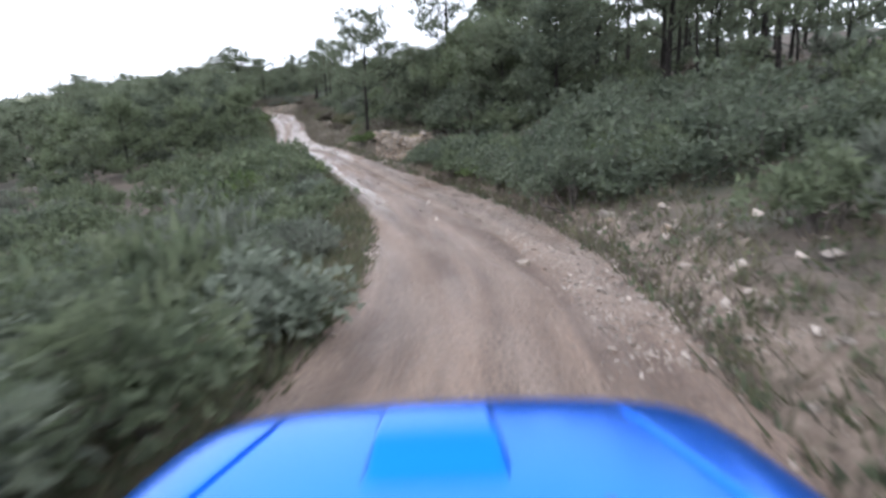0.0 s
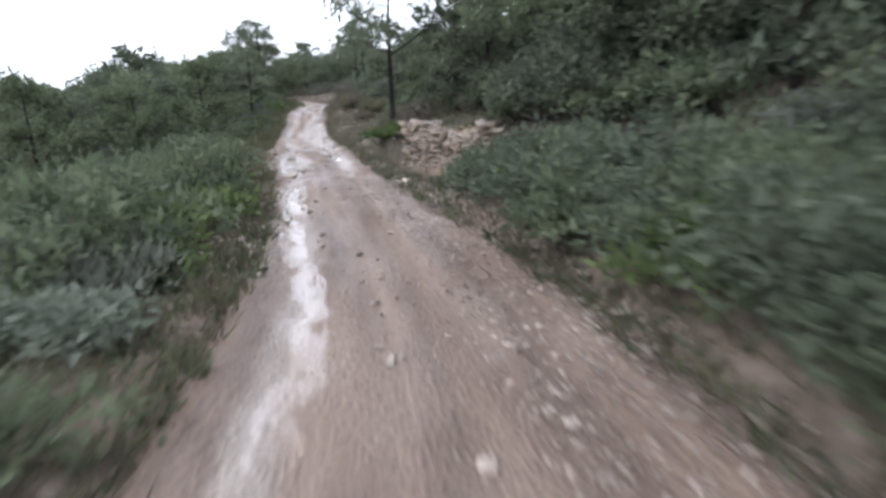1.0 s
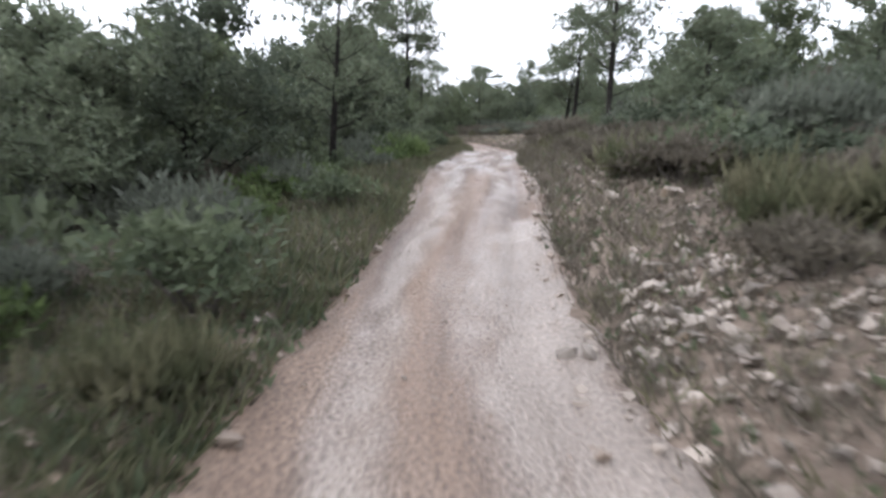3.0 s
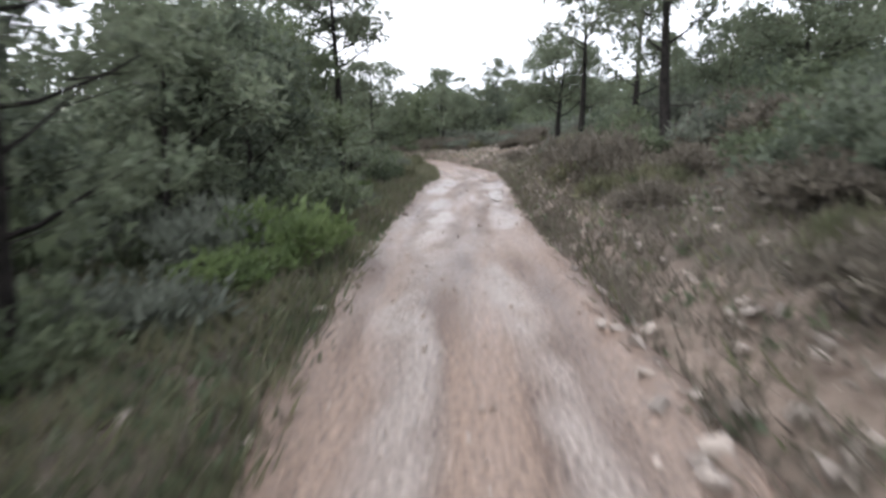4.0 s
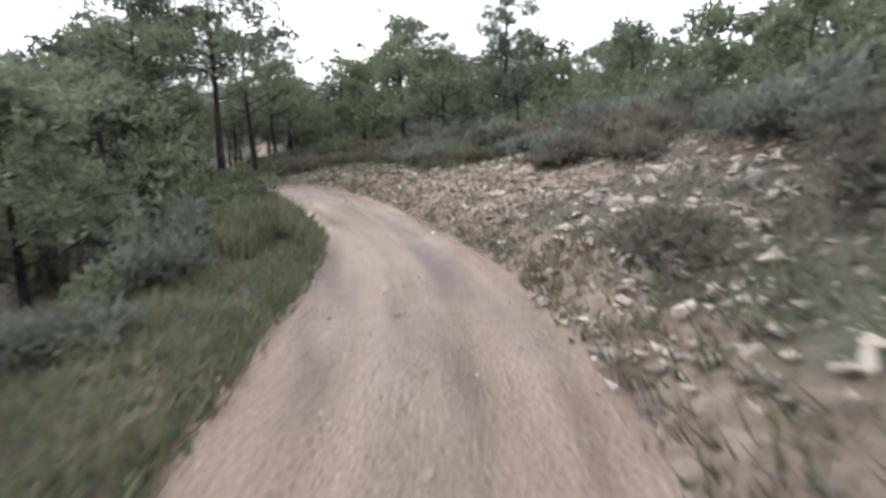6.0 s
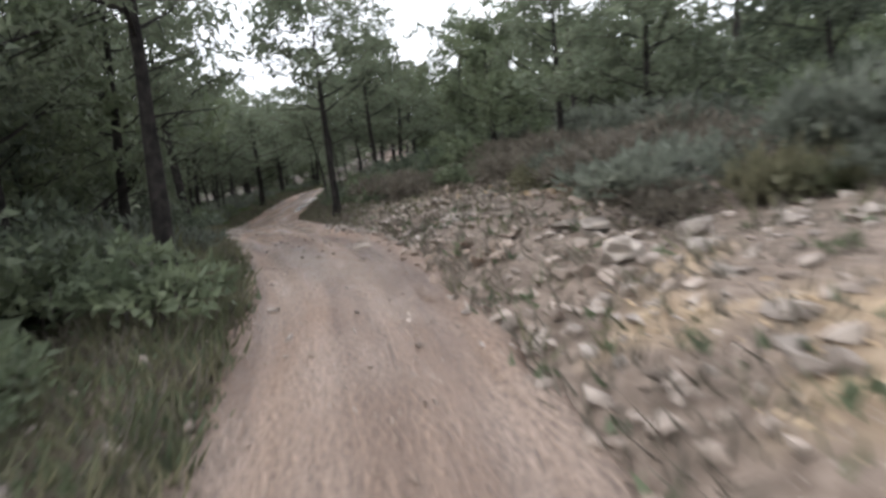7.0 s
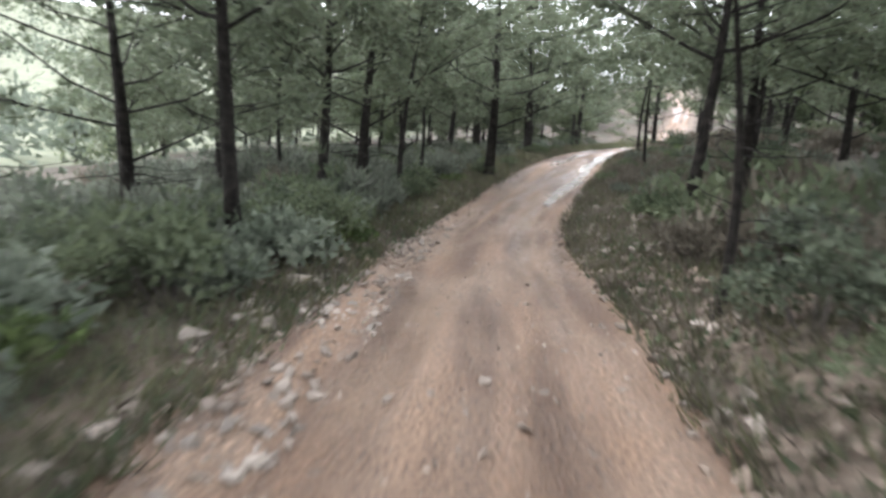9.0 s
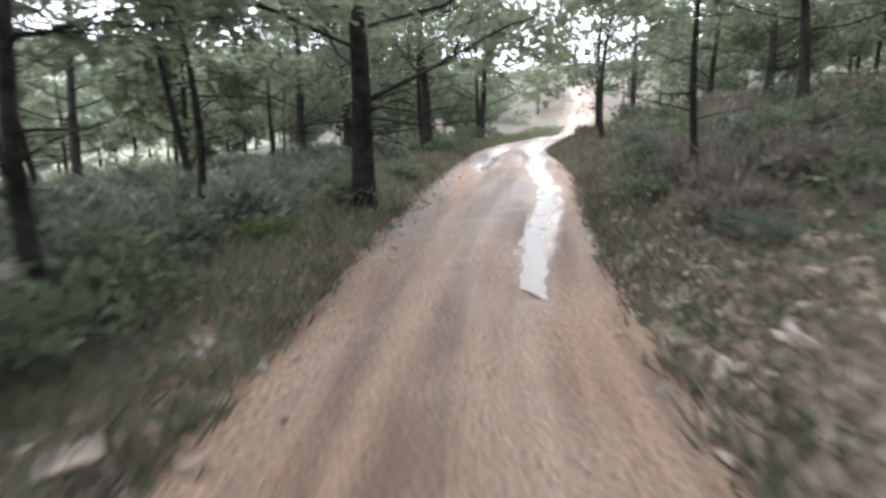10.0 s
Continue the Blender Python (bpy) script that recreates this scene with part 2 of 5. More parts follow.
def road_material():
    """Trodden clay with grit, pale for bared rock and the wet ruts' sheen, glossy where it is wet."""
    m = bpy.data.materials.new("wet_clay_track")
    m.use_nodes = True
    n, l = m.node_tree.nodes, m.node_tree.links
    b, co = n["Principled BSDF"], n.new("ShaderNodeTexCoord")

    def tex(scale, detail, stretch=None):
        t = n.new("ShaderNodeTexNoise")
        t.inputs["Scale"].default_value, t.inputs["Detail"].default_value = scale, detail
        src = co.outputs["UV"]
        if stretch:
            mp = n.new("ShaderNodeMapping")
            mp.inputs["Scale"].default_value = stretch
            l.new(src, mp.inputs["Vector"])
            src = mp.outputs["Vector"]
        l.new(src, t.inputs["Vector"])
        return t.outputs["Fac"]

    def ramp2(fac, p0, c0, p1, c1):
        r = n.new("ShaderNodeValToRGB")
        r.color_ramp.elements[0].position, r.color_ramp.elements[0].color = p0, (*c0, 1)
        r.color_ramp.elements[1].position, r.color_ramp.elements[1].color = p1, (*c1, 1)
        l.new(fac, r.inputs["Fac"])
        return r.outputs["Color"]

    def blend(fac, a, c, how="MIX"):
        x = n.new("ShaderNodeMix")
        x.data_type, x.blend_type = "RGBA", how
        if isinstance(fac, float):
            x.inputs[0].default_value = fac
        else:
            l.new(fac, x.inputs[0])
        l.new(a, x.inputs[6])
        l.new(c, x.inputs[7])
        return x.outputs[2]

    streak = tex(1.0, 5, (2.2, 0.16, 1))
    patch = tex(0.8, 5, (1.5, 0.5, 1))
    grit = tex(26, 8)
    clay = ramp2(streak, 0.40, (0.076, 0.050, 0.035), 0.60, (0.158, 0.112, 0.082))
    pale = ramp2(grit, 0.35, (0.126, 0.094, 0.072), 0.65, (0.205, 0.162, 0.130))
    where = n.new("ShaderNodeMapRange")
    where.inputs["From Min"].default_value, where.inputs["From Max"].default_value = 0.44, 0.74
    l.new(patch, where.inputs["Value"])
    base = blend(where.outputs["Result"], clay, pale)
    bare, keen = n.new("ShaderNodeAttribute"), n.new("ShaderNodeMapRange")
    bare.attribute_name = "rock_and_sheen"
    keen.inputs["From Min"].default_value, keen.inputs["From Max"].default_value = 0.35, 0.75
    mixed = n.new("ShaderNodeMath")
    mixed.operation = "MULTIPLY_ADD"
    l.new(grit, mixed.inputs[0])
    mixed.inputs[1].default_value = 0.35
    l.new(bare.outputs["Fac"], mixed.inputs[2])
    shift = n.new("ShaderNodeMath")
    shift.operation = "SUBTRACT"
    l.new(mixed.outputs[0], shift.inputs[0])
    shift.inputs[1].default_value = 0.17
    l.new(shift.outputs[0], keen.inputs["Value"])
    # one pale tone for bared rock and for the sky's sheen in wet ruts
    rock_sheen_tone = ramp2(patch, 0.3, (0.180, 0.152, 0.130), 0.7, (0.260, 0.226, 0.198))
    base = blend(keen.outputs["Result"], base, rock_sheen_tone)
    speck = ramp2(grit, 0.32, (0.46, 0.44, 0.42), 0.68, (1.42, 1.40, 1.38))
    base = blend(1.0, base, speck, "MULTIPLY")
    ochre, warm = n.new("ShaderNodeAttribute"), n.new("ShaderNodeRGB")
    ochre.attribute_name = "ochre_clay"
    warm.outputs[0].default_value = (1.22, 1.09, 0.94, 1)
    base = blend(ochre.outputs["Fac"], base, warm.outputs[0], "MULTIPLY")
    l.new(base, b.inputs["Base Color"])
    wet = n.new("ShaderNodeMapRange")
    wet.inputs["From Min"].default_value, wet.inputs["From Max"].default_value = 0.42, 0.62
    wet.inputs["To Min"].default_value, wet.inputs["To Max"].default_value = 0.70, 0.30
    l.new(tex(0.9, 4, (1.6, 0.2, 1)), wet.inputs["Value"])
    gloss = n.new("ShaderNodeMix")
    l.new(keen.outputs["Result"], gloss.inputs[0]), l.new(wet.outputs["Result"], gloss.inputs[2])
    gloss.inputs[3].default_value = 0.36
    # soaked strips, with a ragged rim
    soak, rim, damp = n.new("ShaderNodeAttribute"), n.new("ShaderNodeMapRange"), n.new("ShaderNodeMix")
    soak.attribute_name = "soaked"
    sum_up = n.new("ShaderNodeMath")
    sum_up.operation = "ADD"
    l.new(soak.outputs["Fac"], sum_up.inputs[0]), l.new(tex(1.0, 7, (5, 1.6, 1)), sum_up.inputs[1])
    rim.inputs["From Min"].default_value, rim.inputs["From Max"].default_value = 0.92, 1.08
    l.new(sum_up.outputs[0], rim.inputs["Value"]), l.new(rim.outputs["Result"], damp.inputs[0])
    l.new(gloss.outputs[0], damp.inputs[2])
    damp.inputs[3].default_value = 0.13
    l.new(damp.outputs[0], b.inputs["Roughness"])
    flat = n.new("ShaderNodeMapRange")
    flat.inputs["To Min"].default_value, flat.inputs["To Max"].default_value = 1.0, 0.12
    l.new(rim.outputs["Result"], flat.inputs["Value"])
    bp = n.new("ShaderNodeBump")
    bp.inputs["Strength"].default_value, bp.inputs["Distance"].default_value = 1.0, 0.05
    l.new(flat.outputs["Result"], bp.inputs["Strength"])
    l.new(grit, bp.inputs["Height"]), l.new(bp.outputs["Normal"], b.inputs["Normal"])
    return m


M_ROAD = road_material()
M_SLAB = material("pale_rock_slab", (0.150, 0.120, 0.092), (0.225, 0.186, 0.148), 2.0, 0.6, 0.5, object_random=0.15)


def glossy(name, colour, rough, coat=0.0, metal=0.0):
    m = bpy.data.materials.new(name)
    m.use_nodes = True
    n, l = m.node_tree.nodes, m.node_tree.links
    b = n["Principled BSDF"]
    t, r = n.new("ShaderNodeTexNoise"), n.new("ShaderNodeMapRange")
    t.inputs["Scale"].default_value, t.inputs["Detail"].default_value = 14, 5
    r.inputs["To Min"].default_value, r.inputs["To Max"].default_value = rough * 0.7, rough * 1.4
    l.new(t.outputs["Fac"], r.inputs["Value"]), l.new(r.outputs["Result"], b.inputs["Roughness"])
    b.inputs["Base Color"].default_value, b.inputs["Metallic"].default_value = (*colour, 1), metal
    b.inputs["Coat Weight"].default_value, b.inputs["Coat Roughness"].default_value = coat, 0.03
    return m


M_PUDDLE = glossy("muddy_water", (0.15, 0.12, 0.095), 0.26)
M_PUDDLE.node_tree.nodes["Principled BSDF"].inputs["Specular IOR Level"].default_value = 0.6
M_BLUE = glossy("blue_car_paint", (0.010, 0.150, 0.74), 0.20, 0.0, 0.85)
M_BLUE.node_tree.nodes["Principled BSDF"].inputs["Specular IOR Level"].default_value = 0.3
M_BLACK = glossy("black_plastic", (0.012, 0.012, 0.013), 0.5)
M_TYRE = glossy("tyre_rubber", (0.02, 0.02, 0.02), 0.8)
M_ALLOY = glossy("grey_alloy", (0.45, 0.45, 0.46), 0.35, 0, 1.0)
M_GLASS = glossy("dark_car_glass", (0.01, 0.012, 0.014), 0.05, 1.0)
M_LAMP = glossy("clear_lamp_lens", (0.55, 0.56, 0.57), 0.1, 1.0)


# ---- building meshes ----
def mesh_of(name, verts, faces, mats, index=None, smooth=False):
    """A mesh from arrays of corners and of equal-sized faces."""
    verts, faces = np.asarray(verts, np.float32), np.asarray(faces, np.int32)
    me = bpy.data.meshes.new(name)
    k = faces.shape[1]
    me.vertices.add(len(verts))
    me.vertices.foreach_set("co", verts.ravel())
    me.loops.add(faces.size)
    me.loops.foreach_set("vertex_index", faces.ravel())
    me.polygons.add(len(faces))
    me.polygons.foreach_set("loop_start", np.arange(0, faces.size, k, dtype=np.int32))
    me.polygons.foreach_set("use_smooth", np.full(len(faces), smooth))
    for m in mats:
        me.materials.append(m)
    if index is not None:
        me.polygons.foreach_set("material_index", np.asarray(index, np.int32))
    me.update(calc_edges=True)
    me.validate()
    return me


def part(name, bm, mat, parent, label=""):
    """Links a bmesh, or a mesh, as one object under a thing or a part."""
    if isinstance(bm, bmesh.types.BMesh):
        me = bpy.data.meshes.new(name)
        bm.to_mesh(me)
        bm.free()
        me.materials.append(mat)
    else:
        me = bm
    ob = new(name, me)
    ob.parent = parent
    return tagged(ob, label)


def grid_faces(rows, cols):
    i = np.arange(rows*cols).reshape(rows, cols)
    return np.stack([i[:-1, :-1], i[:-1, 1:], i[1:, 1:], i[1:, :-1]], -1).reshape(-1, 4)


# the ground: one sheet, fine round the track and coarse towards the horizon
def spread(lo, hi, step, far, grow=1.25):
    mid = list(np.arange(lo, hi + 0.01, step))
    a, d = lo, step
    while a > lo - far:
        d = min(d*grow, 60)
        a -= d
        mid.insert(0, a)
    b, d = hi, step
    while b < hi + far:
        d = min(d*grow, 60)
        b += d
        mid.append(b)
    return np.array(mid)


def ochre_at(s, off):
    """Where ochre subsoil shows: in the hollow below the wall, and along the foot of the stony bank."""
    spot = np.zeros_like(s)
    for s0, s1, o0, o1 in ((24.3, 28.0, 2.5, 4.0), (80.2, 83.4, 1.5, 2.9), (86.0, 89.5, 3.0, 4.6)):
        spot = np.maximum(spot, np.exp(-((2*s - s0 - s1)/(s1 - s0))**4 - ((2*off - o0 - o1)/(o1 - o0))**4))
    return spot


def clay_at(s, off, half):
    """How much the bare clay shows: beside the track, and up the broken banks on its right."""
    near = 1 - ramp(np.abs(off) - half, 0.0, 1.3)
    bank = np.zeros_like(s)
    for s0, s1, reach, much in ((1, 10, 2.0, 0.5), (24, 31, 3.2, 0.8), (33, 51, 3.0, 0.7), (52, 70, 3.0, 0.7), (76, 97, 5.0, 0.75), (98, 122, 3.0, 0.7)):
        bank = np.maximum(bank, much*ramp(s, s0, s0 + 3)*(1 - ramp(s, s1 - 3, s1))*(1 - ramp(off - half, reach*0.5, reach))*(off > 0))
    left = 0.75*ramp(s, 19, 22)*(1 - ramp(s, 34, 38))*(1 - ramp(-off - half, 1.0, 2.4))*(off < 0)
    return np.maximum(np.maximum(near, bank), left)


gx, gy = spread(-92, 22, 0.9, 1800), spread(-8, 172, 0.9, 1800)
# finer where the wall holds the slope
gx, gy = np.unique(np.r_[gx, np.arange(-5, 3, 0.25)]), np.unique(np.r_[gy, np.arange(22, 33, 0.25)])
GX, GY = np.meshgrid(gx, gy)
GZ = height(GX, GY)
g_s, g_off, g_z = on_track(GX, GY)
g_half = np.where(g_off > 0, np.interp(g_s, WIDE[:, 0], WIDE[:, 2]), np.interp(g_s, WIDE[:, 0], WIDE[:, 1]))
GZ = GZ - 0.22*(1 - ramp(np.abs(g_off) - g_half, -0.5, 0.45))
ground = tagged(new("ground", mesh_of("ground", np.stack([GX.ravel(), GY.ravel(), GZ], 1), grid_faces(len(gy), len(gx)), [M_EARTH], smooth=True)),
                "brown stony woodland earth with moss and litter", "ground", kind="structure")

ground.data.attributes.new("clay", "FLOAT", "POINT").data.foreach_set("value", clay_at(g_s, g_off, g_half).astype(np.float32))
ground.data.attributes.new("ochre", "FLOAT", "POINT").data.foreach_set("value", (0.72*ochre_at(g_s, g_off)).astype(np.float32))
ground.data.attributes.new("meadow", "FLOAT", "POINT").data.foreach_set("value", np.maximum(ramp(-g_off, 18, 36), ramp(np.abs(g_off), 60, 110)).astype(np.float32))

def relief(s, o, x, y):
    """The track's own relief over its middle line: two wandering ruts, a crown, humps and grit."""
    mid = 0.5*(np.interp(s, WIDE[:, 0], WIDE[:, 2]) - np.interp(s, WIDE[:, 0], WIDE[:, 1]))
    wander = 0.12*np.sin(s*0.21) + 0.07*np.sin(s*0.53 + 1)
    rut = lambda k, w: np.exp(-((o - mid - k - wander)/w)**2)
    return -0.065*rut(-0.68, 0.22) - 0.065*rut(0.68, 0.22) + 0.02*rut(0, 0.3) + 0.026*waves(x, y, 0.9, 21) + 0.018*waves(x, y, 0.33, 22) + 0.012*waves(x, y, 3.1, 23)


# the track: a strip with two ruts, a crown and broken edges
def track_mesh():
    along = np.arange(-28, ALONG[-1] - 1, 0.2)
    across = np.linspace(-1.28, 1.28, 39)
    c = np.stack([np.interp(along, ALONG, LINE[:, k]) for k in range(3)], 1)
    t = np.gradient(c[:, :2], axis=0)
    t /= np.linalg.norm(t, axis=1)[:, None]
    l, r = np.interp(along, WIDE[:, 0], WIDE[:, 1]), np.interp(along, WIDE[:, 0], WIDE[:, 2])
    o = np.where(across[None] < 0, across[None]*l[:, None], across[None]*r[:, None])
    S = np.repeat(along[:, None], 39, 1)
    side = across[None].repeat(len(along), 0).ravel()*3
    o = o + (0.20*waves(S.ravel(), side, 2.6, 11) + 0.09*waves(S.ravel(), side, 0.8, 12)).reshape(o.shape)*ramp(np.abs(across), 0.6, 0.9)[None]
    x, y = c[:, :1] + o*t[:, 1:], c[:, 1:2] - o*t[:, :1]
    z = c[:, 2:] + relief(S.ravel(), o.ravel(), x.ravel(), y.ravel()).reshape(o.shape)
    edge = np.abs(across)[None]
    z = z + 0.05*ramp(edge, 0.72, 0.95) - 0.34*ramp(edge, 1.04, 1.28)
    me = mesh_of("track", np.stack([x.ravel(), y.ravel(), z.ravel()], 1), grid_faces(len(along), 39), [M_ROAD], smooth=True)
    uv = me.uv_layers.new(name="track")
    ids = np.empty(len(me.loops), np.int32)
    me.loops.foreach_get("vertex_index", ids)
    flat = np.stack([o.ravel(), S.ravel()], 1)[ids]
    uv.data.foreach_set("uv", flat.astype(np.float32).ravel())
    # a bared rock ledge, and wet ruts' sheen painted as pale streaks; ragged outlines
    so, oo = S.ravel(), o.ravel()
    rough = 0.55*waves(so, oo*4, 2.4, 31) + 0.45*waves(so*1.0, oo*2.2, 0.9, 32)
    bare = np.zeros(len(so))
    for s0, s1, centre, half, much in ((13, 27, -0.72, 0.26, 0.75), (24, 37, -0.55, 0.38, 0.8), (25, 36, 0.58, 0.22, 0.8), (32, 47, 0.95, 0.72, 1.0), (36, 52, -0.45, 0.35, 0.7), (44, 54, 0.5, 0.3, 0.6),
                                       (52, 62, -0.5, 0.4, 0.75), (54, 62, 0.75, 0.5, 0.6), (60, 71, -0.85, 0.42, 0.8), (61, 68, 0.4, 0.5, 0.6), (114.5, 137, 0.64, 0.30, 0.7), (82, 90, -0.6, 0.25, 0.4)):
        span = ramp(so, s0, s0 + 2)*(1 - ramp(so, s1 - 2, s1))
        bare = np.maximum(bare, much*span*np.exp(-((oo - centre - 0.1*np.sin(so*0.7))/half)**2))
    bare = np.clip(bare*(1 + 0.9*rough), 0, 1)
    me.attributes.new("rock_and_sheen", "FLOAT", "POINT").data.foreach_set("value", bare.astype(np.float32))
    # where rainwater stands and runs
    soaked = np.zeros(len(so))
    for s0, s1, centre, half in ((14, 27, -0.70, 0.26), (26, 34, -0.66, 0.34), (28, 33, 0.66, 0.22), (59.6, 62.8, 0.82, 0.46), (114.4, 140, 0.68, 0.32), (122, 136, -0.64, 0.3)):
        span = ramp(so, s0, s0 + 2)*(1 - ramp(so, s1 - 2, s1))
        soaked = np.maximum(soaked, span*np.exp(-((oo - centre - 0.12*np.sin(so*0.8))/half)**4))
    me.attributes.new("soaked", "FLOAT", "POINT").data.foreach_set("value", (0.62*soaked).astype(np.float32))
    # redder clay in the last wood
    me.attributes.new("ochre_clay", "FLOAT", "POINT").data.foreach_set("value", np.clip(ramp(so, 80, 95)*(0.8 + 0.4*rough), 0, 1).astype(np.float32))
    return me


road = tagged(new("road", track_mesh()), "rutted wet reddish clay track with pale rock showing", "road", kind="structure")


def place(s, off):
    """A place on the ground by metres along the track and to its right, with the track's heading."""
    c = [float(np.interp(s, ALONG, LINE[:, k])) for k in range(2)]
    t = [float(np.interp(s, ALONG, TANG[:, k])) for k in range(2)]
    x, y = c[0] + off*t[1], c[1] - off*t[0]
    return x, y, float(height([x], [y])[0]), math.degrees(math.atan2(-t[0], t[1]))


# ---- plants ----
def unit(rng, n):
    v = rng.normal(size=(n, 3))
    return v / np.linalg.norm(v, axis=1)[:, None]


def blades(centres, ways, length, width, rng):
    """A narrow pointed leaf from each centre along its way."""
    n = len(centres)
    side = np.cross(ways, unit(rng, n))
    side /= np.linalg.norm(side, axis=1)[:, None] + 1e-9
    length, width = np.broadcast_to(length, n)[:, None], np.broadcast_to(width, n)[:, None]
    a = centres + ways*length*0.25
    v = np.stack([a + side*width, centres + ways*length, a - side*width], 1).reshape(-1, 3)
    return v, np.arange(n*3).reshape(n, 3)


def tube(points, radii, sides=6):
    points, n = np.asarray(points, float), len(points)
    d = np.gradient(points, axis=0)
    d /= np.linalg.norm(d, axis=1)[:, None] + 1e-9
    ref = np.where(np.abs(d[:, 2:]) > 0.9, [[1.0, 0, 0]], [[0, 0, 1.0]])
    u = np.cross(d, ref)
    u /= np.linalg.norm(u, axis=1)[:, None]
    w = np.cross(d, u)
    a = np.linspace(0, 2*np.pi, sides, endpoint=False)
    v = points[:, None] + np.asarray(radii)[:, None, None]*(np.cos(a)[None, :, None]*u[:, None] + np.sin(a)[None, :, None]*w[:, None])
    i = np.arange(n*sides).reshape(n, sides)
    f = np.stack([i[:-1], np.roll(i, -1, 1)[:-1], np.roll(i, -1, 1)[1:], i[1:]], -1).reshape(-1, 4)
    return v.reshape(-1, 3), f


def joined(pieces):
    vs, fs, k = [], [], 0
    for v, f in pieces:
        vs.append(v), fs.append(f + k)
        k += len(v)
    return np.concatenate(vs), np.concatenate(fs)


def pine(seed, tall=10.0, bare=0.5, wide=2.4, tufts=700, leaf=M_NEEDLE, leaf_len=0.30, thick=0.16, dead=8, flat=0.6, lean=0.3, slim=0.11, per=7, label="", n=18):
    """A pine: trunk, limbs with dead lower branches, and a crown of needle tufts with gaps."""
    rng = np.random.RandomState(seed)
    h = np.linspace(0, 1, 12)
    bend = np.stack([lean*np.sin(h*2.2 + seed)*h, lean*np.sin(h*1.7 + seed*2)*h, h*tall*0.96 - 0.25], 1)
    rad = thick*(1.0 - 0.86*h)*(1 + 0.45*np.exp(-h*22))
    trunk = tube(bend, rad, 9)
    core = np.repeat(bend, 9, 0)
    trunk = (core + (trunk[0] - core)*rng.uniform(0.86, 1.12, (len(core), 1)), trunk[1])
    at = lambda q: np.array([np.interp(q, h, bend[:, k]) for k in range(3)])
    limbs, blobs = [], []
    for k in range(n):
        q = bare + (0.97 - bare)*(k + rng.uniform(0, 0.8))/n
        rel = (q - bare)/(1 - bare)
        reach = wide*(0.55 + 0.75*math.sin(math.pi*min(1, 0.18 + rel*0.8)))*rng.uniform(0.6, 1.15)*(1 - 0.45*rel)
        a = k*2.399 + rng.uniform(-0.5, 0.5)
        rise = rng.uniform(0.1, 0.55)
        u = np.linspace(0, 1, 5)[:, None]
        way = np.array([math.cos(a), math.sin(a), rise])
        kink = rng.normal(0, 0.06*reach, (5, 3))*u
        p = at(q) + way*reach*u + kink + np.array([0, 0, 0.25*reach])*u*u
        limbs.append(tube(p[[0, 1, 3, 4]], np.linspace(thick*0.25*(1.1 - rel*0.6), 0.012, 4), 4))
        for j, e in enumerate((0.55, 0.8, 1.0)):
            q0 = p[0] + (p[-1] - p[0])*e + rng.normal(0, 0.10*reach, 3)
            blobs.append((q0, wide*rng.uniform(0.26, 0.42)*(0.8 if j == 0 else 1.0)))
            if j:
                o = q0 + rng.normal(0, 0.28*reach, 3)*[1, 1, 0.35]
                blobs.append((o, wide*rng.uniform(0.18, 0.32)))
                limbs.append(tube(np.linspace(p[2], o, 2), [0.022, 0.006], 3))
    blobs.append((at(1.0), wide*0.3))
    for k in range(dead):
        q = rng.uniform(0.16, bare)
        a = rng.uniform(0, 6.28)
        reach = rng.uniform(0.5, 1.7)
        u = np.linspace(0, 1, 5)[:, None]
        p = at(q) + np.array([math.cos(a), math.sin(a), rng.uniform(-0.25, 0.45)])*reach*u + rng.normal(0, 0.09, (5, 3))*u
        limbs.append(tube(p[[0, 1, 3, 4]], np.linspace(0.028, 0.005, 4), 3))
        for m in range(2):
            w = p[2 + m] + rng.normal(0, 0.3, 3)
            limbs.append(tube(np.linspace(p[2 + m], w, 2), [0.012, 0.004], 3))
    size = np.array([b[1] for b in blobs])
    pick = rng.choice(len(blobs), tufts, p=size**2/(size**2).sum())
    tufts = int(tufts*0.72)
    pick = pick[:tufts]
    c = np.array([b[0] for b in blobs])[pick]
    d = unit(rng, tufts)*[1, 1, flat]
    c = c + d*(size[pick]*rng.uniform(0.35, 1.0, tufts)**0.6)[:, None]
    ways = unit(rng, tufts*per) + np.repeat(d, per, 0)*0.7 + [0, 0, 0.35]
    ways /= np.linalg.norm(ways, axis=1)[:, None]
    crown = blades(np.repeat(c, per, 0) + rng.normal(0, 0.05, (tufts*per, 3)), ways, leaf_len*rng.uniform(0.6, 1.25, tufts*per), leaf_len*slim, rng)
    m = int(tufts*2.4)
    pick = rng.choice(len(blobs), m, p=size**2/(size**2).sum())
    deep = np.array([b[0] for b in blobs])[pick] + unit(rng, m)*[1, 1, flat]*(size[pick]*0.7*rng.uniform(0, 1, m))[:, None]
    crown = joined([crown, blades(deep, unit(rng, m), leaf_len*rng.uniform(0.7, 1.2, m), leaf_len*0.26, rng)])
    root = new("pine_tree")
    root.empty_display_size = 0.3
    part("trunk", mesh_of("trunk", *joined([trunk] + limbs), [M_BARK], smooth=True), None, root)
    part("crown", mesh_of("crown", *crown, [leaf]), None, root)
    return tagged(root, label or "dark-trunked pine with an airy grey-green needle crown", "pine tree", "pines of the wood")


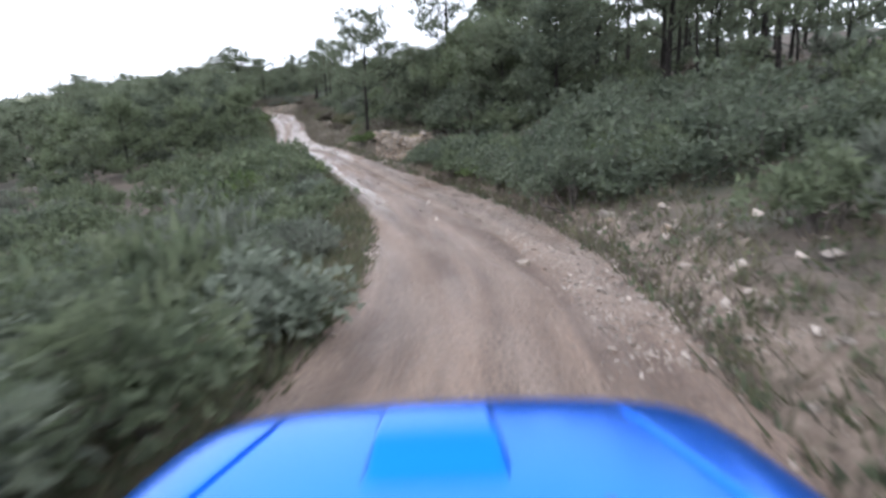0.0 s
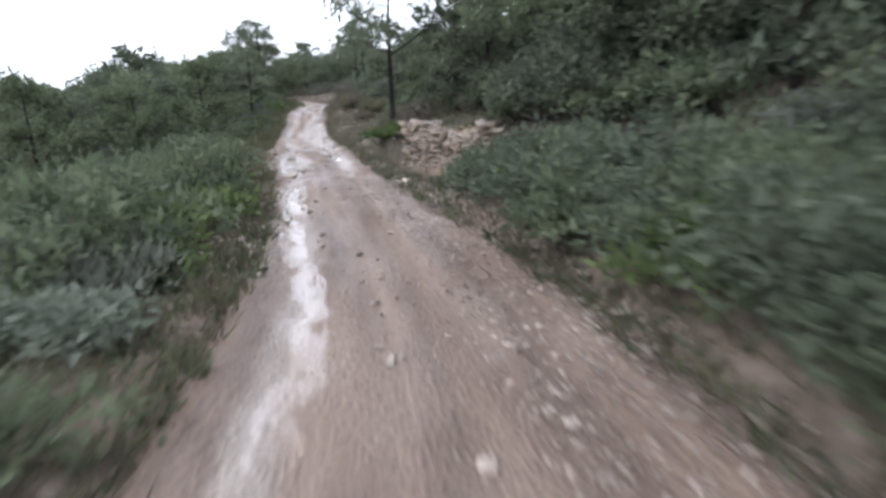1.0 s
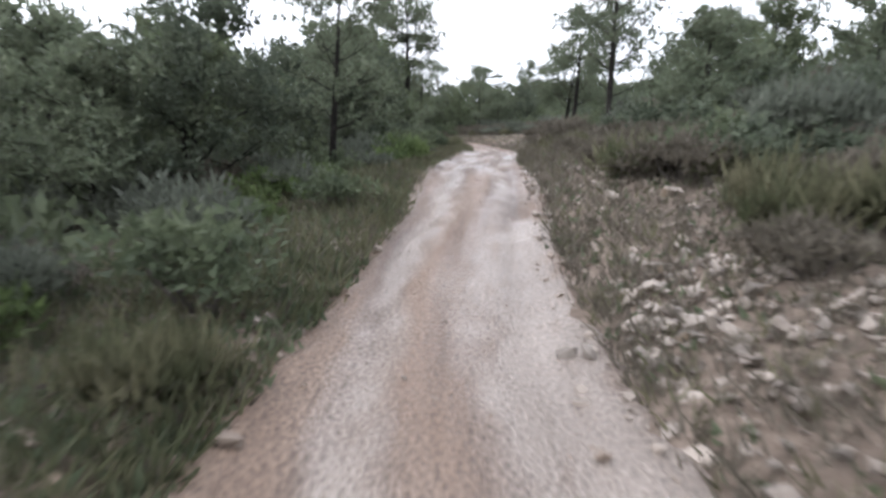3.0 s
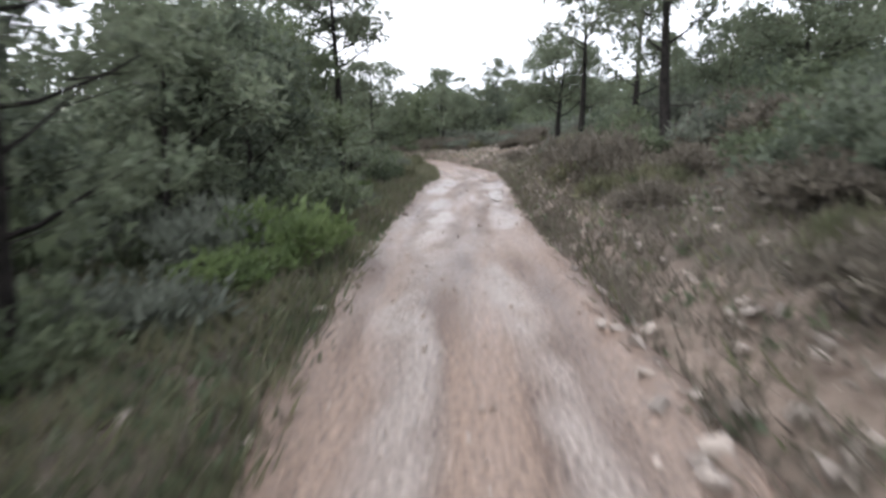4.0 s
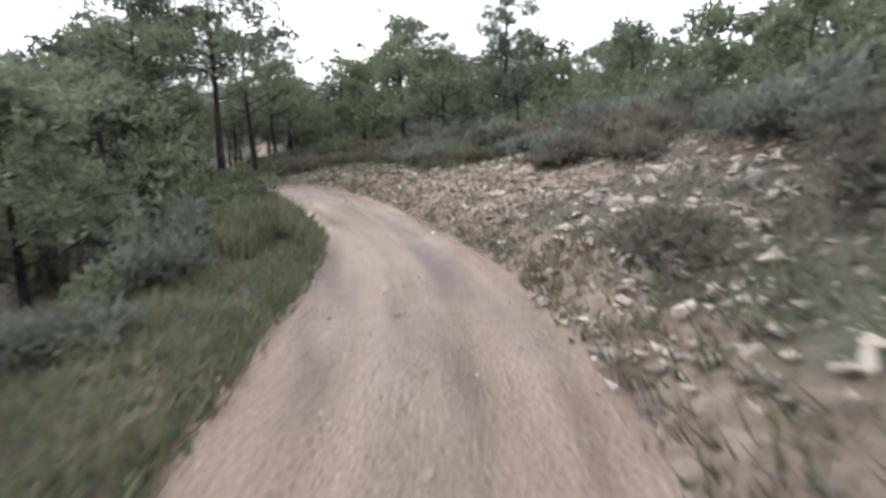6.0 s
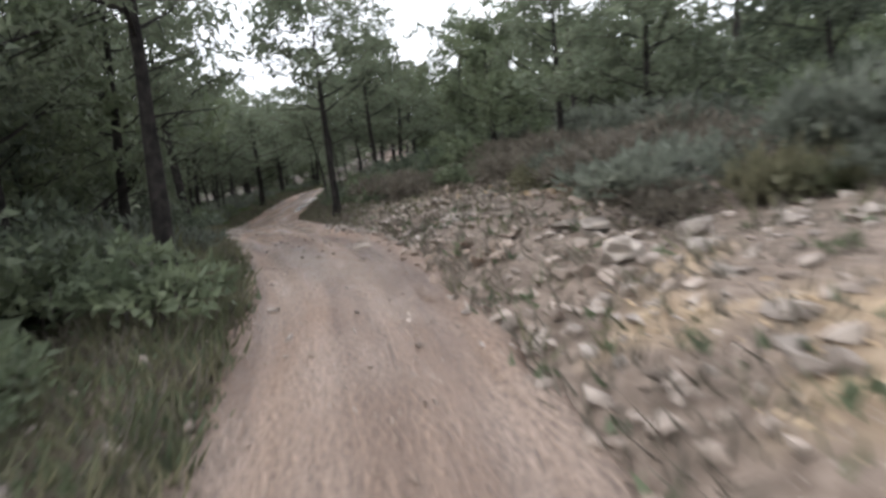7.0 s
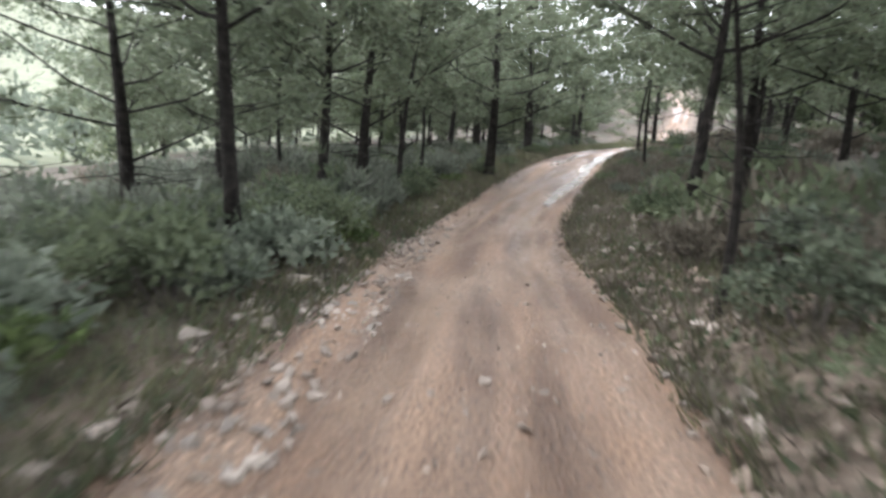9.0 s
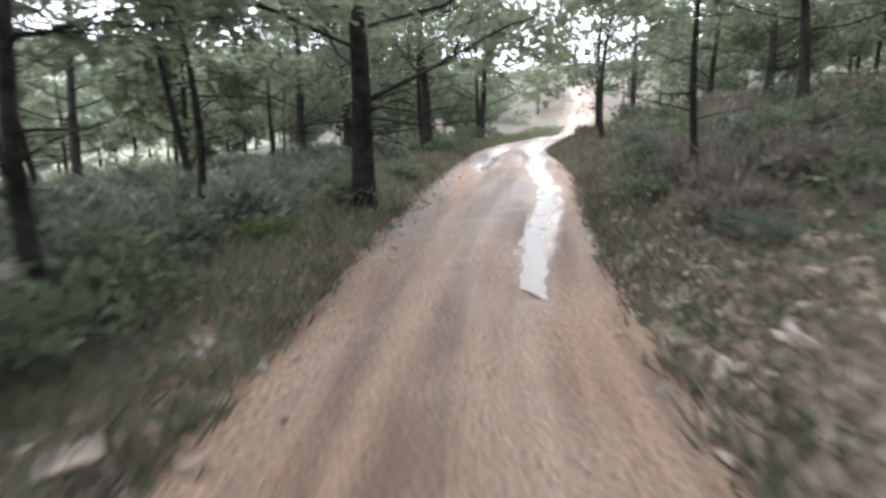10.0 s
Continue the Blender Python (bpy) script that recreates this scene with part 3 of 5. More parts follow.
def bush_arrays(seed, high=1.0, wide=0.7, count=420, size=0.11, slim=0.3, upright=0.4, lumps=9):
    """Corners and faces of the leaves of a shrub, in lumps over its stems, and of the stems."""
    rng = np.random.RandomState(seed)
    a, r = rng.uniform(0, 6.28, lumps), wide*np.sqrt(rng.uniform(0, 1, lumps))*0.75
    z = high*(0.85 - 0.5*(r/wide)**2)*rng.uniform(0.55, 1.0, lumps)
    mid = np.stack([r*np.cos(a), r*np.sin(a), z*0.72], 1)
    rad = np.stack([np.full(lumps, wide*0.42), np.full(lumps, wide*0.42), z*0.52], 1)*rng.uniform(0.75, 1.2, (lumps, 1))
    k = rng.randint(0, lumps, count)
    d = unit(rng, count)
    d[:, 2] = np.abs(d[:, 2])*1.0 - 0.25
    c = mid[k] + d*rad[k]*(rng.uniform(0.25, 1, count)**0.4)[:, None]
    c[:, 2] = np.maximum(c[:, 2], 0.02)
    per = 3
    ways = unit(rng, count*per)*0.9 + np.repeat(d, per, 0)*0.5 + [0, 0, upright]
    ways /= np.linalg.norm(ways, axis=1)[:, None]
    leaves = blades(np.repeat(c, per, 0) + rng.normal(0, size*0.25, (count*per, 3)), ways, size*rng.uniform(0.6, 1.3, count*per), size*slim, rng)
    k = rng.randint(0, lumps, count)
    deep = mid[k] + unit(rng, count)*rad[k]*(0.75*rng.uniform(0, 1, count))[:, None]
    deep[:, 2] = np.maximum(deep[:, 2], 0.02)
    leaves = joined([leaves, blades(deep, unit(rng, count), size*rng.uniform(0.7, 1.1, count), size*max(slim, 0.2), rng)])
    stems = []
    for q in mid:
        foot = np.array([q[0]*0.15, q[1]*0.15, -0.08])
        stems.append(tube(np.stack([foot, foot*0.4 + q*0.6 + rng.normal(0, 0.04, 3), q + [0, 0, rad[0, 2]*0.5]]), [0.022, 0.014, 0.005], 4))
    return leaves, joined(stems)


KINDS = {
    "kermes": (dict(high=1.15, wide=0.85, count=250, size=0.122, slim=0.27, upright=0.2), M_OAK, "dense dark green evergreen shrub with small leaves"),
    "green": (dict(high=0.95, wide=0.8, count=250, size=0.138, slim=0.22, upright=0.5), M_BUSH, "rounded mid-green shrub at the edge of the track"),
    "rosemary": (dict(high=0.9, wide=0.75, count=260, size=0.175, slim=0.15, upright=1.1), M_ROSEMARY, "grey-green upright rosemary-like shrub"),
    "pale": (dict(high=0.8, wide=0.7, count=250, size=0.15, slim=0.26, upright=0.4), M_PALE, "pale silvery green shrub with soft leaves"),
    "heath": (dict(high=0.7, wide=0.75, count=250, size=0.185, slim=0.10, upright=0.9), M_HEATH, "dry brown heath shrub with thin twigs"),
    "fresh": (dict(high=0.6, wide=0.75, count=260, size=0.138, slim=0.2, upright=0.7), M_FRESH, "low fresh bright green shrub"),
    "grass": (dict(high=0.40, wide=0.5, count=220, size=0.26, slim=0.06, upright=1.8), M_GRASS, "tuft of dry and green grass"),
}
BUSHES = {}
for number, (kind, (shape, leaf, label)) in enumerate(KINDS.items()):
    BUSHES[kind] = []
    for v in range(3):
        leaves, stems = bush_arrays(100 + number*10 + v, **shape)
        root = new("grass_tuft" if kind == "grass" else "shrub")
        part("crown", mesh_of("crown", *leaves, [leaf]), None, root)
        part("stem", mesh_of("stem", *stems, [M_TWIG], smooth=True), None, root)
        BUSHES[kind].append(tagged(root, label, "grass" if kind == "grass" else "shrub", "shrubs along the track"))
USED = set()


def put(ob, x, y, z, turn=0.0, size=1.0, stretch=1.0, tip=(0, 0)):
    """The thing itself at its first use, then copies of it."""
    m = pose(x, y, z, tip[0], tip[1], turn) @ Matrix.Diagonal((size, size, size*stretch, 1))
    if ob.name in USED:
        k = ob.scale
        return copy_thing(ob, m @ Matrix.Diagonal((1/k[0], 1/k[1], 1/k[2], 1)))
    USED.add(ob.name)
    ob.matrix_basis = m
    return ob


# ---- trees ----
OPEN = "slender pine with a thin open crown and bare limbs"
WIDE_TOP = "tall dark-trunked pine with wide layered grey-green boughs"
PINES = {
    "tall": [pine(1, 10, 0.48, 2.3, 850, per=7, thick=0.2, lean=0.2), pine(2, 10, 0.55, 2.1, 780, per=8, dead=12, thick=0.21, lean=0.2), pine(3, 10, 0.42, 2.6, 900, per=8, lean=0.3, thick=0.2), pine(4, 10, 0.6, 2.0, 720, per=8, dead=14, lean=0.3, thick=0.2)],
    "full": [pine(19, 10, 0.26, 2.5, 1000, per=6, slim=0.125, thick=0.2, dead=4, label="pine with a full grey-green crown from low on the trunk"), pine(20, 10, 0.32, 2.7, 1000, per=6, slim=0.125, thick=0.2, dead=4, label="pine with a full grey-green crown from low on the trunk")],
    "canopy": [pine(21, 10, 0.24, 3.7, 1350, per=7, thick=0.165, dead=12, flat=0.5, leaf_len=0.32, slim=0.12, label=WIDE_TOP), pine(22, 10, 0.30, 3.6, 1300, per=7, thick=0.16, dead=14, flat=0.5, lean=0.5, leaf_len=0.32, slim=0.12, label=WIDE_TOP)],
    "open": [pine(5, 10, 0.38, 2.9, 1000, leaf_len=0.34, dead=10, label=OPEN), pine(6, 10, 0.5, 2.5, 480, leaf_len=0.34, dead=14, label=OPEN)],
    "thin": [pine(11, 10, 0.62, 1.9, 560, thick=0.095, dead=18, lean=0.7, label="thin leaning pine with many dead lower twigs"), pine(12, 10, 0.68, 1.7, 480, thick=0.085, dead=16, lean=0.9, label="thin leaning pine with many dead lower twigs")],
    "round": [pine(7, 6, 0.10, 2.1, 1150, M_NEEDLE_B, 0.31, 0.13, 0, 0.8, 0.2, 0.15, 5, "bushy young pine, green down to the ground"), pine(8, 6, 0.16, 2.3, 1050, M_NEEDLE, 0.33, 0.13, 2, 0.8, 0.3, 0.15, 5, "bushy pine with a dense grey-green crown"),
              pine(9, 6, 0.12, 1.9, 1050, M_OAK, 0.26, 0.12, 0, 0.85, 0.3, 0.2, 5, "dense dark evergreen oak, branched from the ground")],
    "umbrella": [pine(10, 10, 0.5, 3.4, 1300, M_NEEDLE, 0.34, 0.2, 3, 0.45, 0.5, label="pine with a broad rounded umbrella crown on forked limbs")],
    "stout": [pine(18, 10, 0.34, 3.9, 1900, M_NEEDLE, 0.42, 0.3, 4, 0.55, 0.5, label="short stout pine with a spreading crown on forked limbs")],
    "backwood": [pine(13, 10, 0.22, 2.6, 520, leaf_len=0.44, per=4, slim=0.17, dead=2, n=11), pine(14, 10, 0.32, 2.4, 480, leaf_len=0.44, per=4, slim=0.17, dead=4, n=11), pine(15, 10, 0.16, 2.8, 560, leaf_len=0.46, per=4, slim=0.17, dead=0, n=11)],
    "backfull": [pine(23, 10, 0.14, 2.9, 760, leaf_len=0.46, per=4, slim=0.15, dead=0, label="pine with a full grey-green crown from low on the trunk", n=11), pine(24, 10, 0.2, 2.7, 700, leaf_len=0.46, per=4, slim=0.15, dead=2, label="pine with a full grey-green crown from low on the trunk", n=11)],
    "backround": [pine(16, 6, 0.10, 2.1, 620, M_NEEDLE_B, 0.42, 0.13, 0, 0.8, 0.2, 0.17, 4, "bushy young pine, green down to the ground", n=11), pine(17, 6, 0.12, 2.2, 620, M_NEEDLE, 0.42, 0.13, 0, 0.8, 0.3, 0.17, 4, "bushy pine with a dense grey-green crown", n=11)],
}
BASE = {"backfull": 10.0, "canopy": 10.0, "full": 10.0, "stout": 10.0, "tall": 10.0, "open": 10.0, "thin": 10.0, "round": 6.0, "umbrella": 10.0, "backwood": 10.0, "backround": 6.0}
# pines that stand out: x, y, kind, height, turn
FIRST = [
    (-3.6, 31.5, "open", 6.4, 20), (3.3, 28.6, "tall", 7.4, 150), (8.0, 21.4, "full", 6.6, 10), (8.6, 20.2, "thin", 7.0, 200),
    (12.4, 23.4, "tall", 8.0, 60), (12.8, 22.0, "thin", 8.0, 130), (10.0, 21.6, "thin", 7.0, 300), (-7.5, 48.9, "round", 2.6, 90),
    (-15.8, 38.4, "round", 4.9, 15), (-16.6, 44.6, "round", 3.4, 50), (-16.1, 42.2, "round", 3.0, 170), (-17.0, 47.6, "round", 3.4, 280), (-10.6, 33.0, "round", 3.6, 215), (-17.0, 50.6, "round", 3.8, 120), (-22.6, 41.2, "round", 4.2, 60), (6.5, 25.0, "full", 6.5, 10),
    (1.6, 31.5, "round", 3.6, 30), (3.6, 29.0, "round", 4.8, 130), (2.4, 26.2, "round", 4.2, 230), (5.0, 26.5, "round", 5.0, 330), (0.6, 34.0, "round", 3.6, 70), (4.2, 33.0, "full", 6.6, 170), (-14.4, 46.3, "full", 4.3, 40), (-15.4, 43.6, "round", 3.8, 290), (0.7, 29.4, "tall", 7.0, 80), (-0.6, 30.8, "round", 3.8, 25), (-1.7, 32.9, "round", 3.6, 160), (1.4, 28.2, "round", 4.2, 260), (2.6, 24.4, "round", 4.0, 340), (4.4, 22.6, "round", 4.4, 110), (-3.6, 37.6, "round", 2.3, 200), (-2.2, 40.0, "round", 2.6, 20), (-4.6, 39.8, "round", 2.0, 120), (-4.4, 60.5, "open", 4.2, 200), (-8.0, 63.0, "round", 2.8, 150), (-17.8, 54.0, "round", 4.6, 45), (-20.0, 58.5, "round", 5.0, 145), (-22.5, 51.0, "round", 5.2, 45),
    (-17.4, 52.0, "round", 4.0, 75), (-19.4, 57.2, "round", 4.6, 195), (-19.6, 55.0, "round", 5.0, 260), (-20.6, 60.6, "full", 5.2, 20), (-19.6, 48.6, "round", 4.2, 310), (-19.0, 43.6, "round", 4.0, 100), (-14.0, 36.4, "round", 3.4, 240), (-13.6, 33.6, "round", 3.6, 330),
]
MIDDLE = [
    (-13.8, 71.2, "stout", 4.8, 0), (-12.2, 63.1, "tall", 5.6, 250), (-10.6, 62.0, "full", 5.6, 35), (-10.0, 56.8, "full", 6.2, 95), (-25.0, 66.4, "open", 5.6, 10),
    (-28.5, 68.4, "open", 6.0, 100), (-26.8, 97.4, "umbrella", 6.4, 30), (-21.4, 93.4, "tall", 6.4, 70), (-37.0, 83.0, "full", 5.2, 20), (-31.0, 75.5, "round", 4.4, 60),
    (-33.0, 74.5, "full", 5.6, 20), (-26.7, 80.0, "umbrella", 6.2, 330), (-29.6, 81.4, "full", 5.4, 15), (-28.6, 79.2, "full", 6.0, 190), (-33.9, 85.9, "umbrella", 6.6, 120), (-33.6, 82.6, "round", 5.2, 200), (-29.4, 78.8, "round", 4.6, 80), (-30.8, 80.6, "round", 5.2, 130),
    (-27.2, 76.8, "round", 3.8, 10), (-32.4, 78.6, "round", 5.0, 280), (-35.2, 80.6, "round", 5.0, 160), (-22.4, 86.8, "round", 3.6, 40), (-24.6, 88.8, "full", 4.6, 140), (-27.2, 91.0, "round", 4.2, 220), (-29.6, 93.6, "full", 5.4, 310), (-19.6, 86.5, "round", 3.4, 75), (-28.0, 73.6, "round", 4.2, 210), (-24.6, 72.4, "round", 3.6, 300),
]
LAST = [
    (-32.2, 89.9, "umbrella", 6.8, 10), (-36.5, 94.5, "thin", 6.6, 210), (-41.2, 91.4, "umbrella", 6.2, 40), (-34.4, 95.4, "umbrella", 6.0, 130), (-38.8, 97.8, "umbrella", 6.0, 220), (-44.8, 94.4, "umbrella", 6.2, 310), (-37.8, 87.4, "umbrella", 6.2, 80), (-39.6, 101.2, "canopy", 8.5, 100), (-48.7, 102.6, "canopy", 10.5, 30), (-54.2, 110.2, "canopy", 10.0, 130),
    (-47.8, 97.2, "canopy", 10.0, 230), (-47.2, 98.0, "thin", 10.0, 75), (-53.0, 102.2, "thin", 9.0, 15), (-50.2, 100.8, "thin", 8.5, 200), (-56.4, 100.6, "thin", 7.5, 10),
    (-44.8, 112.1, "canopy", 9.0, 20), (-43.0, 111.0, "thin", 9.5, 120), (-42.0, 106.6, "canopy", 9.0, 320), (-46.3, 91.2, "canopy", 9.5, 40), (-42.9, 88.4, "thin", 9.5, 140),
    (-57.0, 107.5, "canopy", 9.5, 85), (-50.8, 94.4, "canopy", 9.0, 33), (-51.6, 96.6, "thin", 9.0, 66), (-67.0, 118.0, "tall", 10.0, 20), (-55.0, 110.9, "thin", 9.5, 50),
    (-61.0, 121.6, "canopy", 9.5, 10), (-49.9, 112.9, "thin", 8.0, 60), (-62.2, 123.4, "tall", 9.5, 100), (-47.0, 118.6, "canopy", 9.5, 20), (-36.6, 100.4, "canopy", 8.0, 200),
    (-56.0, 96.0, "canopy", 9.0, 100), (-61.5, 103.0, "canopy", 11.0, 310), (-39.4, 86.0, "canopy", 9.0, 10), (-60.5, 112.5, "canopy", 11.0, 70), (-52.8, 118.6, "canopy", 8.5, 260),
    (-45.0, 106.0, "thin", 7.5, 280), (-50.6, 124.6, "canopy", 9.0, 220), (-64.8, 116.0, "canopy", 11.0, 170), (-55.6, 128.0, "full", 8.0, 130), (-62.0, 152.0, "backround", 6.0, 10), (-66.0, 160.0, "backround", 5.2, 80), (-60.0, 160.0, "backfull", 6.0, 150), (-71.0, 168.0, "backround", 4.2, 200), (-79.0, 175.0, "backround", 3.2, 240), (-64.0, 145.6, "backround", 4.5, 40), (-58.0, 149.0, "backfull", 7.0, 300), (-74.0, 152.0, "backround", 5.0, 90), (-80.0, 160.0, "backround", 3.4, 170), (-72.6, 146.0, "backround", 4.0, 10), (-68.0, 131.0, "canopy", 8.5, 45),
]
rng = np.random.RandomState(7)
STANDING = []


FAR = []


def plant(x, y, kind, tall, turn, which=None, squat=1.0):
    some = PINES[kind]
    ob = some[(len(STANDING) if which is None else which) % len(some)]
    STANDING.append((x, y))
    if kind.startswith("back") and abs(on_track([x], [y])[1][0]) > 15 and ob.name in USED:
        FAR.append((ob, pose(x, y, float(height([x], [y])[0]), 0, 0, turn) @ Matrix.Scale(tall/BASE[kind], 4)))
        return
    put(ob, x, y, float(height([x], [y])[0]), turn, tall/BASE[kind], squat, (float(rng.uniform(-2, 2)), float(rng.uniform(-2, 2))))


for x, y, kind, tall, turn in FIRST + MIDDLE + LAST:
    # the pines of the last wood are short for their girth
    plant(x, y, kind, tall, turn, squat=0.70 if kind in ("canopy", "thin") else 1.0)
# the woods between: along, to the right, number, kinds, heights
WOODS = [
    (12, 36, 9, 36, 40, ("full", "full", "tall"), 5.5, 8), (34, 50, 9, 30, 16, ("round",), 2.6, 3.8), (48, 66, 9, 32, 16, ("round",), 2.4, 3.4), (54, 72, 7, 18, 15, ("round",), 2.4, 3.4), (72, 84, 8, 16, 8, ("round",), 2.4, 3.4),
    (64, 84, 14, 34, 14, ("round",), 2.6, 3.8), (84, 102, 10, 30, 22, ("full", "round"), 3.0, 4.5), (98, 132, 8, 30, 24, ("full", "round", "full"), 4.4, 6.2),
    (130, 178, 5, 34, 26, ("round", "full"), 3.4, 5), (2, 36, -34, -8, 14, ("round",), 1.8, 2.8), (36, 50, -26, -5, 14, ("round",), 3.0, 4.2),
    (50, 66, -26, -6, 16, ("round",), 3.8, 5.2), (66, 86, -30, -11, 15, ("round",), 3, 4.4), (86, 134, -30, -10, 12, ("full", "canopy"), 4.6, 6.4), (114, 152, -34, -9, 14, ("backfull", "backround"), 4.6, 6.4), (108, 150, 7, 24, 12, ("backfull", "backround"), 4.8, 6.4), (134, 172, -16, -3.2, 16, ("backround", "backfull"), 3.2, 5), (134, 172, 3.2, 16, 16, ("backround", "backfull"), 3.2, 5.5),
    (134, 178, -34, -7, 16, ("round",), 3, 5), (126, 152, -30, -7, 16, ("backfull", "backround"), 5.2, 6.6),
]
for s0, s1, o0, o1, count, kinds, low, high in WOODS:
    made = tries = 0
    while made < count and tries < count*8:
        tries += 1
        x, y, z, _ = place(rng.uniform(s0, s1), rng.uniform(o0, o1))
        if min(math.hypot(x - a, y - b) for a, b in STANDING) < 2.2 or abs(on_track([x], [y])[1][0]) < 5.4:
            continue
        kind = kinds[rng.randint(len(kinds))]
        if abs(on_track([x], [y])[1][0]) > 10:
            kind = {"tall": "backwood", "full": "backwood", "canopy": "backwood", "open": "backwood", "round": "backround"}.get(kind, kind)
        plant(x, y, kind, rng.uniform(low, high), rng.uniform(0, 360))
        made += 1


# two dark trunks close to the track after the second bend
put(PINES["tall"][1], -18.95, 60.1, float(height([-18.95], [60.1])[0]), 40, 0.72, 1.0, (2.0, -1.0))
put(PINES["open"][1], -20.3, 60.5, float(height([-20.3], [60.5])[0]), 190, 0.70, 1.0, (-1.0, 1.0))


def joined_woods():
    """The pines that stand far back, as one mesh."""
    vs, fs, which, k = [], [], [], 0
    for ob, m in FAR:
        for child in ob.children:
            me = child.data
            v = np.empty(len(me.vertices)*3, np.float32)
            me.vertices.foreach_get("co", v)
            f = np.empty(len(me.loops), np.int32)
            me.loops.foreach_get("vertex_index", f)
            crown = child.name.startswith("crown")
            f = f.reshape(-1, 3) if crown else f.reshape(-1, 4)[:, [0, 1, 2, 0, 2, 3]].reshape(-1, 3)
            a = np.array(m)
            vs.append(v.reshape(-1, 3) @ a[:3, :3].T + a[:3, 3]), fs.append(f + k), which.append(np.full(len(f), int(crown)))
            k += len(v)//3
    ob = new("woods", mesh_of("woods", np.concatenate(vs), np.concatenate(fs), [M_BARK, M_NEEDLE], np.concatenate(which)))
    return tagged(ob, "dense grey-green pine wood standing back from the track", "woods", kind="stuff")


joined_woods()


# ---- shrubs along the track, each a thing ----
rng = np.random.RandomState(19)
VERGE = [
    # along, to the right (from, to), number, kinds
    (-1, 12, -4.4, -2.15, 40, ("green", "kermes", "fresh", "rosemary", "kermes", "pale")), (11, 20, -3.6, -1.75, 22, ("rosemary", "green", "pale", "green")), (19, 36, -4.2, -2.6, 18, ("green", "green", "rosemary", "kermes")),
    (40, 52, -3.4, -1.5, 24, ("green", "fresh", "rosemary", "grass")), (50, 66, -4.6, -2.1, 14, ("grass", "fresh", "grass", "rosemary")), (64, 78, -3.6, -2.4, 14, ("green", "grass", "rosemary", "pale")),
    (76, 92, -3.4, -1.5, 30, ("rosemary", "green", "grass", "rosemary")), (91, 112, -4.4, -2.3, 56, ("green", "rosemary", "green", "pale", "fresh")), (112, 135, -4.0, -1.9, 30, ("green", "grass", "fresh", "pale")),
    # right, 9.6 to 24: extra dark kermes, whose colour stands in for shade
    (9, 12, 2.7, 5.5, 16, ("kermes", "green", "green")), (12, 24, 2.3, 4.0, 34, ("green", "kermes", "fresh", "green")), (9.6, 24, 2.15, 2.9, 30, ("kermes", "kermes", "green")), (93, 103, 2.5, 4.6, 26, ("kermes", "green", "heath")), (78, 89, 2.8, 6.4, 40, ("heath", "heath", "grass", "rosemary")), (60, 75, 2.2, 5.0, 34, ("heath", "grass", "heath", "rosemary")), (42, 52, 2.4, 4.4, 20, ("heath", "grass", "heath")), (12, 24, 3.8, 6.5, 26, ("kermes", "green", "kermes")),
    (52, 60, -4.4, -2.2, 24, ("green", "kermes", "rosemary")), (66, 78, 5.0, 9.5, 40, ("kermes", "green", "rosemary")), (74, 92, 6.0, 11.0, 40, ("rosemary", "heath", "green", "pale")), (78, 92, 4.2, 7.5, 26, ("heath", "heath", "rosemary")),
    # right, 11 to 22.3: mostly dark kermes, again shade put into leaf colour
    (84, 96, -5.0, -2.2, 30, ("kermes", "green", "kermes")), (96, 112, -6.0, -3.0, 30, ("green", "kermes", "rosemary")), (92, 110, 3.4, 7.0, 34, ("kermes", "green", "heath")), (110, 128, 3.0, 6.5, 30, ("green", "heath", "kermes", "green")), (38, 50, 4.2, 7.0, 20, ("heath", "kermes", "rosemary")), (46, 57, 3.6, 7.0, 40, ("kermes", "green", "rosemary")), (54, 65, 3.0, 7.5, 44, ("heath", "green", "kermes", "heath")), (32, 42, -6.5, -3.0, 22, ("heath", "green", "rosemary", "heath")), (0, 9.5, 3.4, 7.0, 34, ("green", "heath", "kermes", "rosemary")), (11, 22.3, 2.2, 5.0, 42, ("kermes", "kermes", "green", "kermes")), (30.5, 36, 2.6, 5.0, 10, ("green", "kermes", "heath")), (21.5, 26, 4.4, 6.6, 16, ("kermes", "green")), (21, 31, 6.0, 10.0, 30, ("kermes", "green", "heath")), (31, 36, 4.5, 9.0, 14, ("green", "kermes", "heath")),
    (36, 50, 3.2, 5.0, 14, ("heath", "grass", "rosemary", "heath")), (50, 68, 2.6, 5.0, 16, ("grass", "heath", "green")), (68, 92, 3.2, 7.0, 20, ("heath", "rosemary", "heath")),
    (91, 105, 3.2, 5.6, 30, ("green", "kermes", "green", "fresh", "heath")), (104, 112, 2.8, 4.6, 12, ("heath", "green", "rosemary")), (112, 128, 1.9, 4.4, 26, ("heath", "green", "rosemary", "green", "fresh")), (125, 150, 2.3, 4.5, 7, ("green", "heath")),
]
BACK = {}
